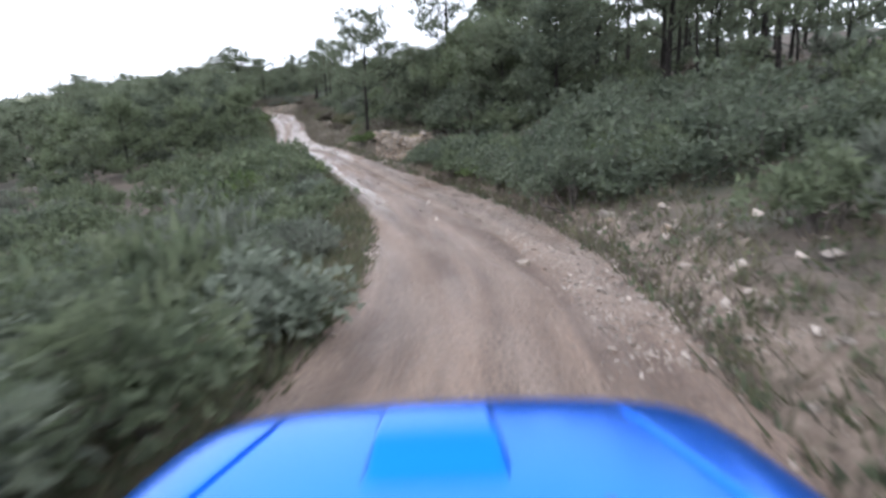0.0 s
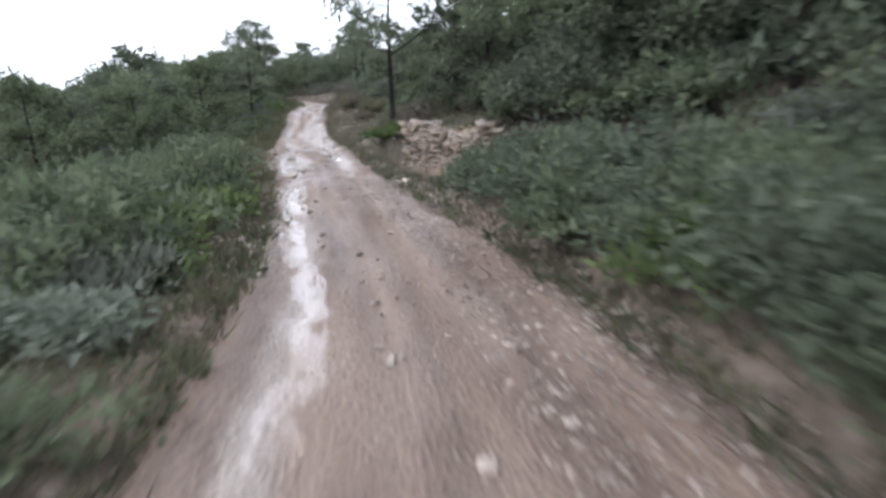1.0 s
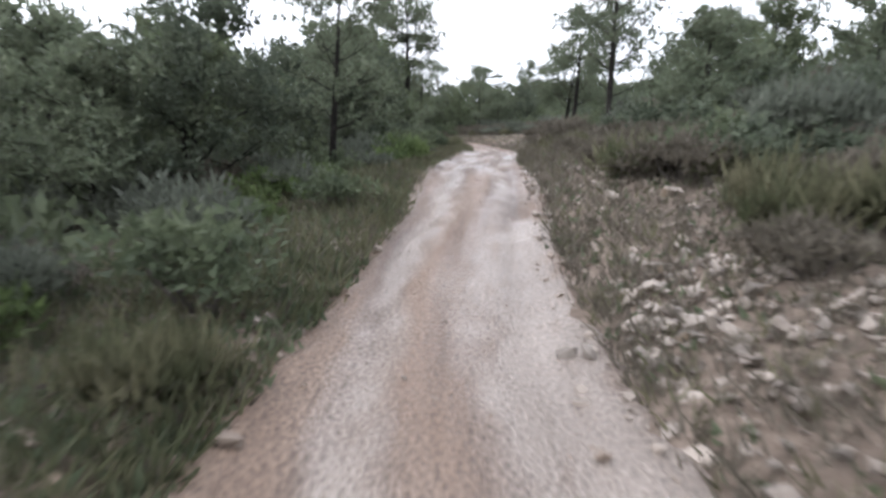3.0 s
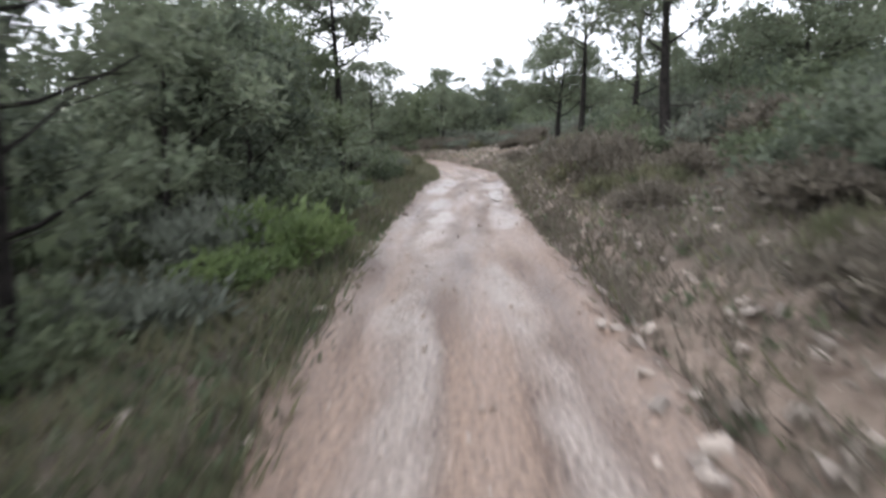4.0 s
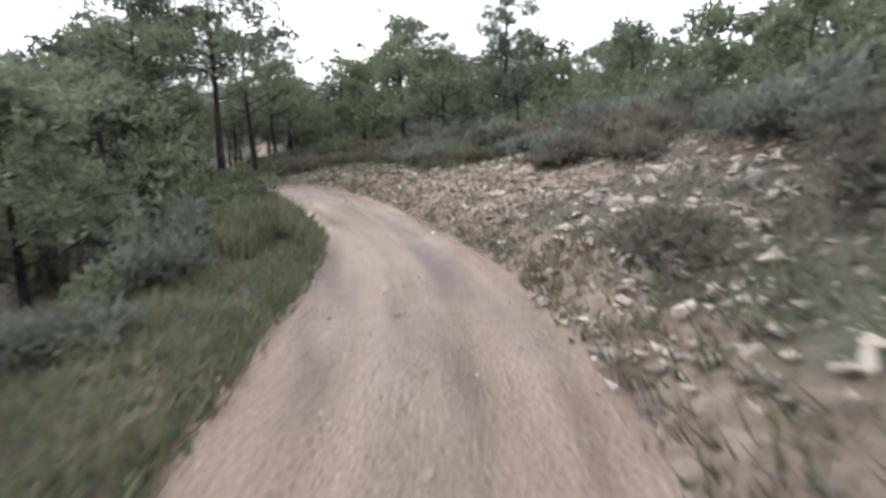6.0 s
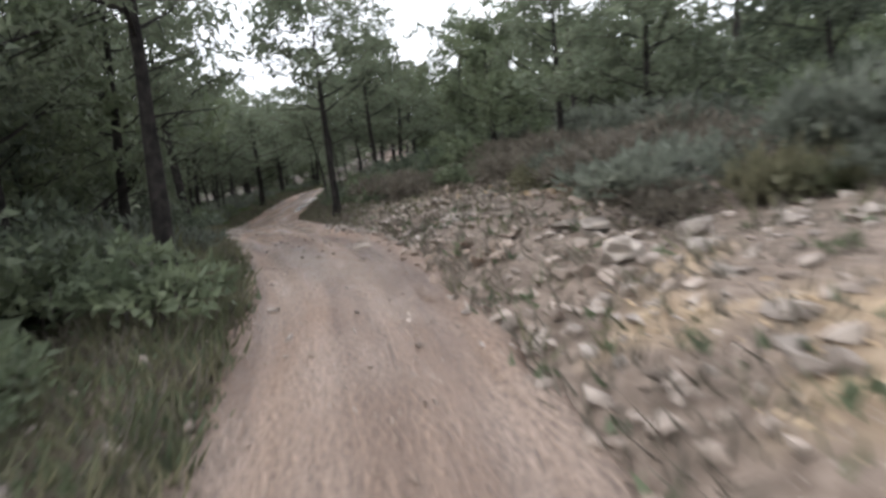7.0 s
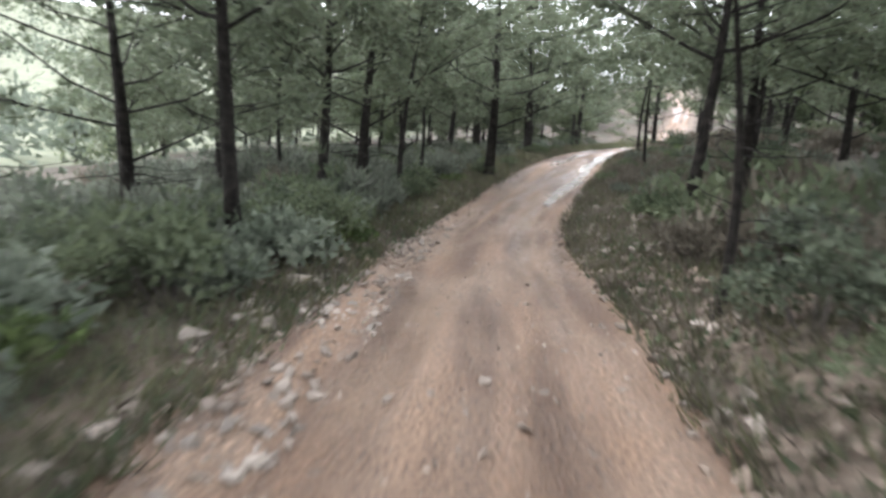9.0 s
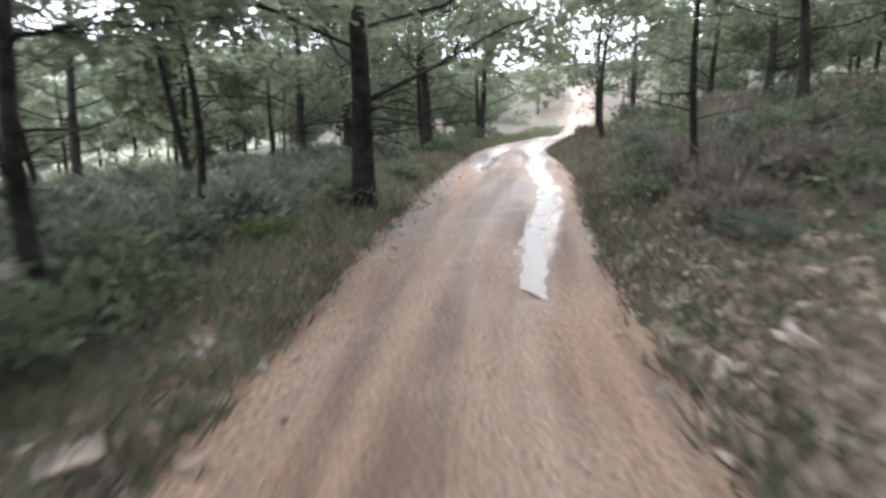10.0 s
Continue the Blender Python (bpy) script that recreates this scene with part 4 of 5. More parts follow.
for s0, s1, o0, o1, count, kinds in VERGE:
    count = int(count*0.62)
    for k in range(count):
        x, y, z, _ = place(s0 + (s1 - s0)*(k + rng.uniform(0, 1))/count, rng.uniform(o0, o1))
        kind = kinds[rng.randint(len(kinds))]
        which, turn, size, stretch = rng.randint(3), rng.uniform(0, 360), rng.uniform(0.75, 1.35)*float(np.interp(y, [98, 102], [1.0, 0.66])), rng.uniform(0.8, 1.15)
        if abs(on_track([x], [y])[1][0]) > 3.5:
            BACK.setdefault(kind, []).append((which, pose(x, y, z - 0.04, 0, 0, turn) @ Matrix.Diagonal((size, size, size*stretch, 1))))
        else:
            put(BUSHES[kind][which], x, y, z - 0.04, turn, size, stretch)

# a fresh green clump at the foot of a pine, and big dark bushes above the first bend
for s, off, kind, size in ((31.2, 2.1, "fresh", 1.1), (30.4, 2.5, "fresh", 0.8), (12.5, 4.6, "kermes", 1.9), (14.0, 5.6, "kermes", 2.0), (15.4, 4.4, "kermes", 1.7), (10.8, 5.6, "kermes", 1.8), (9.0, 5.0, "kermes", 1.4), (12.6, 7.2, "kermes", 2.0), (16.5, 6.4, "kermes", 1.8),
                           (47.0, -4.6, "heath", 1.3), (45.7, -4.8999999999999995, "rosemary", 1.2), (48.2, -4.3, "heath", 1.2), (17.4, 2.5, "kermes", 0.9), (18.2, 2.45, "green", 1.0), (18.9, 2.5, "kermes", 0.9), (19.5, 2.35, "green", 0.95), (20.1, 2.5, "kermes", 1.0), (22.8, 2.5, "green", 0.9), (20.6, 2.4, "green", 0.9), (21.4, 2.6, "green", 1.1), (22.1, 3.5, "green", 1.0), (22.5, 2.8, "green", 0.8), (21.5, 2.25, "green", 0.8), (22.3, 2.3, "kermes", 0.8), (20.8, 2.4, "kermes", 0.9), (26.3, 5.6, "kermes", 1.2), (25.3, 5.5, "kermes", 1.2), (21.7, 4.2, "kermes", 1.5), (20.6, 3.8, "kermes", 1.3), (23.2, 4.8, "kermes", 1.6), (24.4, 4.9, "kermes", 1.7), (25.6, 5.2, "kermes", 1.6), (26.8, 5.0, "kermes", 1.5), (22.6, 3.9, "kermes", 1.4), (24.0, 6.0, "kermes", 1.9), (19.4, 3.3, "kermes", 1.3), (18.2, 3.6, "kermes", 1.4), (27.8, 6.0, "kermes", 1.7), (23.6, 3.9, "kermes", 1.1),
                           (25.5, 6.5, "kermes", 1.4), (26.6, 6.3, "kermes", 1.2), (27.8, 5.6, "green", 1.3), (28.9, 5.0, "kermes", 1.2), (26.8, 7.8, "kermes", 1.6), (24.6, 7.4, "kermes", 1.5), (28.4, 7.0, "green", 1.5), (30.0, 5.2, "heath", 1.3),
                           (20.2, -3.4, "green", 1.3), (21.4, -3.1, "green", 1.2), (22.6, -2.9, "green", 1.2), (23.8, -3.2, "fresh", 1.4), (25.0, -2.9, "green", 1.2), (26.3, -3.3, "green", 1.2), (22.8, -4.4, "kermes", 1.5), (24.6, -4.6, "green", 1.5),
                           (18.9, -2.8, "green", 1.6), (19.7, -2.6, "fresh", 1.5), (20.7, -2.6, "green", 1.6), (21.9, -2.5, "fresh", 1.6), (23.1, -2.5, "green", 1.6), (24.2, -2.5, "fresh", 1.5), (25.6, -2.5, "green", 1.5), (20.2, -3.8, "fresh", 1.8), (22.0, -3.7, "green", 1.9), (24.0, -3.8, "fresh", 1.8), (26.6, -3.0, "green", 1.5),
                           (22.9, 3.2, "kermes", 0.9), (24.3, 4.1, "kermes", 1.2), (25.2, 4.4, "green", 1.1), (26.2, 4.5, "kermes", 1.1),
                           (53.0, 2.3, "heath", 0.7), (54.1, 2.8, "grass", 0.9), (55.2, 2.2, "grass", 0.8), (56.0, 3.0, "heath", 0.8), (57.0, 2.4, "heath", 0.7), (57.9, 3.1, "rosemary", 0.8), (58.8, 2.3, "grass", 0.9), (59.7, 2.9, "heath", 0.8),
                           (60.6, 2.3, "heath", 0.7), (61.4, 3.0, "grass", 0.9), (62.4, 2.5, "heath", 0.8), (63.4, 3.2, "rosemary", 0.8), (64.3, 2.6, "heath", 0.7), (54.7, 3.5, "heath", 0.9), (58.3, 3.7, "heath", 0.9), (61.9, 3.7, "heath", 0.9),
                           (65.2, 3.4, "heath", 0.9), (66.1, 2.5, "grass", 0.8), (66.8, 4.2, "heath", 1.0), (67.6, 3.1, "heath", 0.8), (68.4, 4.6, "rosemary", 0.9), (69.1, 2.7, "heath", 0.7), (63.0, 4.6, "heath", 1.0), (64.4, 4.2, "kermes", 0.9), (65.8, 5.0, "heath", 1.0)):
    x, y, z, _ = place(s, off)
    put(BUSHES[kind][int(s*10) % 3], x, y, z - 0.05, s*70, size)

# ---- undergrowth further in: too dense to count ----
def joined_shrubs(kind, spots):
    """The shrubs of one kind that stand back from the track, as one mesh."""
    vs, fs, k = [], [], 0
    for which, m in spots:
        me = [c for c in BUSHES[kind][which].children if c.name.startswith("crown")][0].data
        v, f = np.empty(len(me.vertices)*3, np.float32), np.empty(len(me.loops), np.int32)
        me.vertices.foreach_get("co", v), me.loops.foreach_get("vertex_index", f)
        a = np.array(m)
        vs.append(v.reshape(-1, 3) @ a[:3, :3].T + a[:3, 3]), fs.append(f.reshape(-1, 3) + k)
        k += len(v)//3
    ob = new("undergrowth", mesh_of("undergrowth", np.concatenate(vs), np.concatenate(fs), [KINDS[kind][1]]))
    return tagged(ob, KINDS[kind][2] + ", many together", "undergrowth", kind="stuff")


for kind, spots in BACK.items():
    joined_shrubs(kind, spots)


def scatter(name, label, kinds, count, zones, seed, low, high, thin=1):
    """One mesh of many shrubs, strewn over zones along the track."""
    rng = np.random.RandomState(seed)
    lib = []
    for kind in kinds:
        shape = dict(KINDS[kind][0])
        shape["count"] = int(shape["count"]*0.27*thin)
        shape["size"] *= 1.5
        for v in range(2):
            lib.append(bush_arrays(seed*7 + v + len(lib), **shape)[0])
    total = sum(z[4] for z in zones)
    vs, fs, k = [], [], 0
    for s0, s1, o0, o1, share in zones:
        n = int(count*share/total)
        s, o = rng.uniform(s0, s1, n), rng.uniform(o0, o1, n)
        c = [np.interp(s, ALONG, LINE[:, q]) for q in range(2)] + [np.interp(s, ALONG, TANG[:, q]) for q in range(2)]
        x, y = c[0] + o*c[3], c[1] - o*c[2]
        z = height(x, y)
        ts, to, _ = on_track(x, y)
        keep = (np.abs(to) > 2.7) & ~((ts > 22) & (ts + 3.1*(to - 2.4) < 31.0) & (to > 1) & (to < 4.4))
        for a, b, d, ok in zip(x, y, z, keep):
            if not ok:
                continue
            v, f = lib[rng.randint(len(lib))]
            t, size = rng.uniform(0, 6.28), rng.uniform(low, high)*float(np.interp(b, [98, 102], [1.0, 0.6]))
            r = np.array([[math.cos(t), -math.sin(t), 0], [math.sin(t), math.cos(t), 0], [0, 0, rng.uniform(0.8, 1.2)]])*size
            vs.append(v @ r.T + [a, b, d - 0.05]), fs.append(f + k)
            k += len(v)
    ob = new(name, mesh_of(name, np.concatenate(vs), np.concatenate(fs), [KINDS[kinds[0]][1]]))
    return tagged(ob, label, "undergrowth", kind="stuff")


LEFT = [(-6, 40, -22, -3.4, 6), (40, 54, -16, -3.4, 2), (76, 90, -16, -3.2, 2), (90, 135, -16, -3.4, 4), (135, 165, -12, -3, 1), (54, 76, -18, -5.5, 3)]
RIGHT = [(-6, 14, 5, 16, 2.4), (10, 36, 4.5, 20, 6), (36, 66, 4.6, 18, 3.4), (66, 92, 5.5, 20, 5), (92, 135, 3.6, 18, 4.4), (135, 165, 3, 14, 1)]
scatter("undergrowth", "dense mid-green shrubs covering the slope", ("green", "kermes"), 420, LEFT + RIGHT, 31, 0.9, 1.6)
scatter("undergrowth", "dark evergreen shrubs under the pines", ("kermes", "green"), 280, LEFT + RIGHT, 32, 0.9, 1.7)
scatter("undergrowth", "grey-green rosemary and heath on the slope", ("rosemary", "pale"), 320, LEFT + RIGHT, 33, 0.9, 1.5)
scatter("undergrowth", "thick green shrubs on the falling slope", ("green", "rosemary"), 190, [(-8, 34, -13, -3.0, 1.0)], 35, 0.8, 1.4)
scatter("undergrowth", "scattered shrubs over the pale meadow", ("green", "kermes"), 300, [(60, 180, -75, -16, 3), (125, 180, -16, -4, 0.8), (120, 180, 4, 50, 1.5), (0, 60, -60, -20, 1.5)], 36, 1.3, 2.6, 0.4)
scatter("undergrowth", "low grey-green shrubs below the pines", ("rosemary", "green"), 210, [(104, 138, -15, -2.4, 1)], 37, 0.9, 1.5)
scatter("undergrowth", "low brown heath below the pines", ("heath", "grass"), 150, [(102, 138, 2.4, 14, 1)], 38, 1.0, 1.6)
scatter("undergrowth", "brown dry heath between the trees", ("heath", "grass"), 260, RIGHT + LEFT[2:], 34, 0.8, 1.4)


def carpet(name, label, mat, count, bands, seed, long, wide, leaves):
    """Low grass and seedlings on the banks, as one mesh."""
    rng = np.random.RandomState(seed)
    xs, ys = [], []
    for s0, s1, side, reach, share in bands:
        n = int(count*share)
        s = rng.uniform(s0, s1, n)
        o = side*(np.interp(s, WIDE[:, 0], WIDE[:, 1 if side < 0 else 2]) + 0.02 + reach*rng.uniform(0, 1, n)**1.6)
        xs.append(np.interp(s, ALONG, LINE[:, 0]) + o*np.interp(s, ALONG, TANG[:, 1]))
        ys.append(np.interp(s, ALONG, LINE[:, 1]) - o*np.interp(s, ALONG, TANG[:, 0]))
    x, y = np.concatenate(xs), np.concatenate(ys)
    keep = waves(x, y, 2.6, seed) > -0.5
    x, y = x[keep], y[keep]
    c = np.stack([x, y, height(x, y) - 0.02], 1)
    n = len(c)
    ways = unit(rng, n*leaves)*0.8 + [0, 0, 1.0]
    ways /= np.linalg.norm(ways, axis=1)[:, None]
    v, f = blades(np.repeat(c, leaves, 0) + rng.normal(0, 0.06, (n*leaves, 3))*[1, 1, 0], ways, long*rng.uniform(0.5, 1.3, n*leaves), wide, rng)
    return tagged(new(name, mesh_of(name, v, f, [mat])), label, "grass", kind="stuff")


# along the track (from, to), side, width of the band, share
GREEN_BANKS = [(-4, 14, -1, 2.0, 0.6), (14, 36, -1, 2.8, 0.5), (36, 50, -1, 2.8, 0.8), (50, 78, -1, 6.5, 2.2), (78, 90, -1, 3.2, 0.6), (90, 135, -1, 3.6, 1.3), (135, 160, -1, 3, 0.4),
               (-4, 14, 1, 5, 0.3), (14, 34, 1, 5, 0.35), (34, 76, 1, 5.5, 0.4), (76, 100, 1, 6, 0.12), (100, 135, 1, 5.2, 0.9), (135, 160, 1, 3, 0.4)]
DRY_BANKS = [(-4, 36, -1, 2.8, 0.6), (36, 78, -1, 5, 1.0), (78, 135, -1, 3.6, 1.6), (-4, 34, 1, 5, 0.9), (34, 56, 1, 5.5, 1.3), (56, 78, 1, 5.5, 0.9), (78, 100, 1, 6, 0.5), (100, 135, 1, 5, 2.0)]
carpet("grass", "thin green and dry grass on the banks", M_GRASS, 3200, GREEN_BANKS, 51, 0.28, 0.014, 4)
carpet("groundcover", "low green seedlings and moss on the banks", M_BUSH, 2700, GREEN_BANKS, 52, 0.15, 0.032, 4)
carpet("litter", "dry brown twigs and heath stubble on the banks", M_HEATH, 3600, DRY_BANKS, 53, 0.26, 0.012, 4)


for some in list(PINES.values()) + list(BUSHES.values()):
    for ob in some:
        if ob.name not in USED:
            for child in list(ob.children):
                bpy.data.objects.remove(child)
            bpy.data.objects.remove(ob)


# ---- woods on the far slopes ----
def far_woods():
    rng = np.random.RandomState(77)
    n = 5600
    a, d = rng.uniform(0, 6.28, n), 30 + 550*rng.uniform(0, 1, n)**1.5
    x, y = -28 + d*np.cos(a), 75 + d*np.sin(a)
    s, off, _ = on_track(x, y)
    keep = (np.abs(off) > 24) & (waves(x, y, 60, 4) > -0.55)
    x, y, d = x[keep], y[keep], d[keep]
    z = height(x, y)
    size = rng.uniform(1.0, 1.9, len(x))*(1 + d/330)
    per = 28
    w = unit(rng, len(x)*per)
    c = np.repeat(np.stack([x, y, z + size*0.8], 1), per, 0) + w*np.repeat(size, per)[:, None]*[0.7, 0.7, 0.75]
    ways = w + [0, 0, 0.4] + unit(rng, len(w))*0.6
    ways /= np.linalg.norm(ways, axis=1)[:, None]
    v, f = blades(c, ways, np.repeat(size, per)*0.56, np.repeat(size, per)*0.16, rng)
    return tagged(new("far_woods", mesh_of("far_woods", v, f, [M_FAR])), "pine woods covering the distant slopes", "woods", kind="stuff")


far_woods()


# ---- stones ----
def stone_arrays(seed, flat=0.6, points=13):
    """A broken stone: the hull of a few points, about one metre long."""
    rng = np.random.RandomState(seed)
    bm = bmesh.new()
    for p in rng.uniform(-0.5, 0.5, (points, 3))*[1.0, 0.75, flat]:
        bm.verts.new(p*(0.9 + 0.2*rng.uniform()))
    out = bmesh.ops.convex_hull(bm, input=bm.verts)
    for v in [v for v in bm.verts if not v.link_faces]:
        bm.verts.remove(v)
    bmesh.ops.triangulate(bm, faces=bm.faces)
    bm.verts.index_update()
    v, f = np.array([v.co for v in bm.verts]), np.array([[q.index for q in p.verts] for p in bm.faces])
    bm.free()
    return v, f


STONES = [stone_arrays(200 + k, 0.42 + 0.08*(k % 4)) for k in range(8)]
PEBBLES = [stone_arrays(300 + k, 0.5 + 0.06*(k % 4), 7) for k in range(8)]
STONE_MESHES = [mesh_of("stone", v, f, [M_STONE]) for v, f in STONES]


def lie(s, o, x, y):
    """Where a stone lies: on the ground, or on the track's surface and its raised edge."""
    half = np.where(o < 0, np.interp(s, WIDE[:, 0], WIDE[:, 1]), np.interp(s, WIDE[:, 0], WIDE[:, 2]))
    q = np.abs(o)/half
    track = np.interp(s, ALONG, LINE[:, 2]) + relief(s, o, x, y) + 0.05*ramp(q, 0.72, 0.95)
    out = ramp(q, 1.06, 1.14)
    return track*(1 - out) + height(x, y)*out


def rubble(name, label, zones, seed, mat=M_RUBBLE, sink=0.2):
    """Loose stones too many to count: along, to the right, number, sizes."""
    rng = np.random.RandomState(seed)
    vs, fs, k = [], [], 0
    for s0, s1, o0, o1, n, small, large in zones:
        s, o = rng.uniform(s0, s1, n), rng.uniform(o0, o1, n)
        x = np.interp(s, ALONG, LINE[:, 0]) + o*np.interp(s, ALONG, TANG[:, 1])
        y = np.interp(s, ALONG, LINE[:, 1]) - o*np.interp(s, ALONG, TANG[:, 0])
        z = lie(s, o, x, y)
        for a, b, c in zip(x, y, z):
            size = small + (large - small)*rng.uniform()**3.2
            v, f = (STONES if size > 0.10 else PEBBLES)[rng.randint(8)]
            r = np.array(Euler((rng.normal(0, 0.3), rng.normal(0, 0.3), rng.uniform(0, 6.28))).to_matrix())*size
            vs.append(v @ r.T + [a, b, c + size*sink*0.5]), fs.append(f + k)
            k += len(v)
    ob = new(name, mesh_of(name, np.concatenate(vs), np.concatenate(fs), [mat]))
    return tagged(ob, label, "stones", kind="stuff")


rubble("gravel", "fine pale grit strewn over the track", [
    (0, 24, 0.3, 1.8, 1300, 0.015, 0.07), (0, 24, -1.5, 0.4, 220, 0.012, 0.05), (24, 50, -1.5, 1.5, 900, 0.015, 0.08), (50, 78, -1.4, 1.4, 800, 0.015, 0.07),
    (78, 112, -1.6, 1.6, 2400, 0.012, 0.07), (112, 140, -1.5, 1.5, 300, 0.02, 0.06)], 61)
rubble("rubble", "ochre earth and broken stone fallen from the wall", [(24.6, 28.2, 2.4, 3.9, 260, 0.04, 0.20), (85, 90, 3.0, 4.8, 60, 0.05, 0.22), (80.4, 83.0, 1.5, 2.8, 90, 0.02, 0.09)], 66, M_OCHRE)
rubble("rubble", "broken limestone rubble along the edges of the track", [
    (2, 12, 1.6, 3.6, 130, 0.05, 0.22), (4, 26, 0.75, 2.05, 13000, 0.018, 0.085), (26.4, 30.6, 1.3, 2.7, 420, 0.04, 0.2), (12, 38, -1.1, 1.2, 700, 0.02, 0.13), (48, 76, -1.2, 1.2, 600, 0.02, 0.10), (19, 36, -3.0, -1.15, 2200, 0.03, 0.24), (24, 32, 1.2, 2.4, 190, 0.05, 0.25),
    (33, 50, 1.0, 4.2, 2000, 0.02, 0.20), (40.0, 43.0, 1.5, 3.0, 300, 0.06, 0.24), (31, 42, -2.8, -1.1, 1300, 0.02, 0.18), (42, 50, -2.0, -1.2, 60, 0.04, 0.16), (50, 66, 1.1, 3.4, 750, 0.02, 0.18), (66, 76, 1.1, 3.6, 1200, 0.02, 0.20), (50, 66, -2.0, -1.3, 120, 0.04, 0.16),
    (64, 76, 1.2, 4.5, 600, 0.05, 0.22), (74, 95, 1.1, 6.5, 4800, 0.03, 0.24), (78, 94, 0.9, 4.5, 2400, 0.02, 0.15), (76, 92, -2.0, -1.2, 170, 0.04, 0.2), (87, 112, -2.1, -1.0, 5400, 0.02, 0.14), (82, 112, -1.2, 1.3, 1100, 0.02, 0.11), (112, 128, -1.6, -1.0, 250, 0.03, 0.12),
    (98, 116, 1.4, 3.6, 900, 0.03, 0.26), (112, 135, 1.4, 2.4, 130, 0.04, 0.18), (112, 130, -2.2, -1.4, 120, 0.04, 0.16)], 62)



def verge_stones(count, seed):
    """Broken stone and grit along both edges of the track, thicker in places."""
    rng = np.random.RandomState(seed)
    s, side = rng.uniform(-2, 138, count), rng.choice([-1, 1], count)
    out = rng.uniform(-0.30, 0.55, count) + rng.exponential(0.35, count)
    keep = waves(s, side*5.0, 9, seed) > rng.uniform(-0.55, 0.35, count)
    s, side, out = s[keep], side[keep], out[keep]
    o = side*(np.where(side < 0, np.interp(s, WIDE[:, 0], WIDE[:, 1]), np.interp(s, WIDE[:, 0], WIDE[:, 2])) + out)
    x = np.interp(s, ALONG, LINE[:, 0]) + o*np.interp(s, ALONG, TANG[:, 1])
    y = np.interp(s, ALONG, LINE[:, 1]) - o*np.interp(s, ALONG, TANG[:, 0])
    z = lie(s, o, x, y)
    vs, fs, k = [], [], 0
    for a, b, c in zip(x, y, z):
        size = 0.02 + 0.13*rng.uniform()**3.5
        v, f = (STONES if size > 0.10 else PEBBLES)[rng.randint(8)]
        r = np.array(Euler((rng.normal(0, 0.3), rng.normal(0, 0.3), rng.uniform(0, 6.28))).to_matrix())*size
        vs.append(v @ r.T + [a, b, c + size*0.12]), fs.append(f + k)
        k += len(v)
    return tagged(new("rubble", mesh_of("rubble", np.concatenate(vs), np.concatenate(fs), [M_RUBBLE])), "small broken stones and grit along the verges", "stones", kind="stuff")


verge_stones(12000, 67)

# larger stones, each a thing: along, to the right, length
rng = np.random.RandomState(63)


def rock(x, y, z, size, turn, flat=1.0, label="weathered pale limestone rock beside the track"):
    ob = new("rock", STONE_MESHES[rng.randint(8)])
    ob.matrix_basis = pose(x, y, z + size*0.10, rng.uniform(-12, 12), rng.uniform(-12, 12), turn) @ Matrix.Diagonal((size, size, size*flat, 1))
    return tagged(ob, label, "rock", "limestone rocks by the track")


for s0, s1, o0, o1, count, small, large in ((1, 9, 2.2, 4.2, 6, 0.25, 0.5), (20, 36, -3.0, -1.5, 16, 0.2, 0.4), (26, 36, 1.6, 3.0, 10, 0.25, 0.45), (33, 48, 1.8, 3.6, 20, 0.2, 0.45),
                                            (50, 68, 1.8, 3.6, 18, 0.2, 0.42), (68, 78, 1.5, 4.5, 14, 0.25, 0.5), (76, 98, 1.8, 6.0, 46, 0.2, 0.5), (92, 112, -2.4, -1.7, 14, 0.2, 0.4), (98, 112, 1.8, 3.6, 14, 0.25, 0.5)):
    for k in range(count):
        x, y, z, h = place(rng.uniform(s0, s1), rng.uniform(o0, o1))
        rock(x, y, z, rng.uniform(small, large), rng.uniform(0, 360), rng.uniform(0.7, 1.1))


# flat rock slabs bared in the track
def slab(s, off, long, wide, turn, proud=0.012):
    x, y, z, h = place(s, off)
    rng = np.random.RandomState(int(s*10 + off*100) % 9999)
    bm = bmesh.new()
    n = 13
    ring = [(long*0.5*math.cos(6.283*k/n)*rng.uniform(0.6, 1.15), wide*0.5*math.sin(6.283*k/n)*rng.uniform(0.6, 1.15)) for k in range(n)]
    top = [bm.verts.new((a, b, proud + rng.uniform(-0.008, 0.008))) for a, b in ring]
    low = [bm.verts.new((a*1.12, b*1.12, -0.10)) for a, b in ring]
    bm.faces.new(top)
    for k in range(n):
        bm.faces.new((low[k], low[(k + 1) % n], top[(k + 1) % n], top[k]))
    ob = part("rock_slab", bm, M_SLAB, None)
    pitch = math.degrees(math.atan((place(s + 1, off)[2] - place(s - 1, off)[2])/2))
    ob.matrix_basis = pose(x, y, z, 0, 0, h) @ pose(0, 0, 0, pitch, 0, turn)
    return tagged(ob, "flat pale limestone slab bared in the track", "rock slab", "slabs in the track")


for s, off, long, wide, turn in ((31.0, 0.15, 0.7, 0.4, 20), (27.2, -0.75, 0.7, 0.35, 80),
                                 (88.5, 0.75, 0.7, 0.4, 60), (96.1, 0.8, 0.4, 0.9, 10), (97.1, -0.43, 0.5, 0.28, 80), (9.6, 0.2, 0.3, 0.2, 0), (7.8, 0.55, 0.25, 0.18, 40)):
    slab(s, off, long, wide, turn)


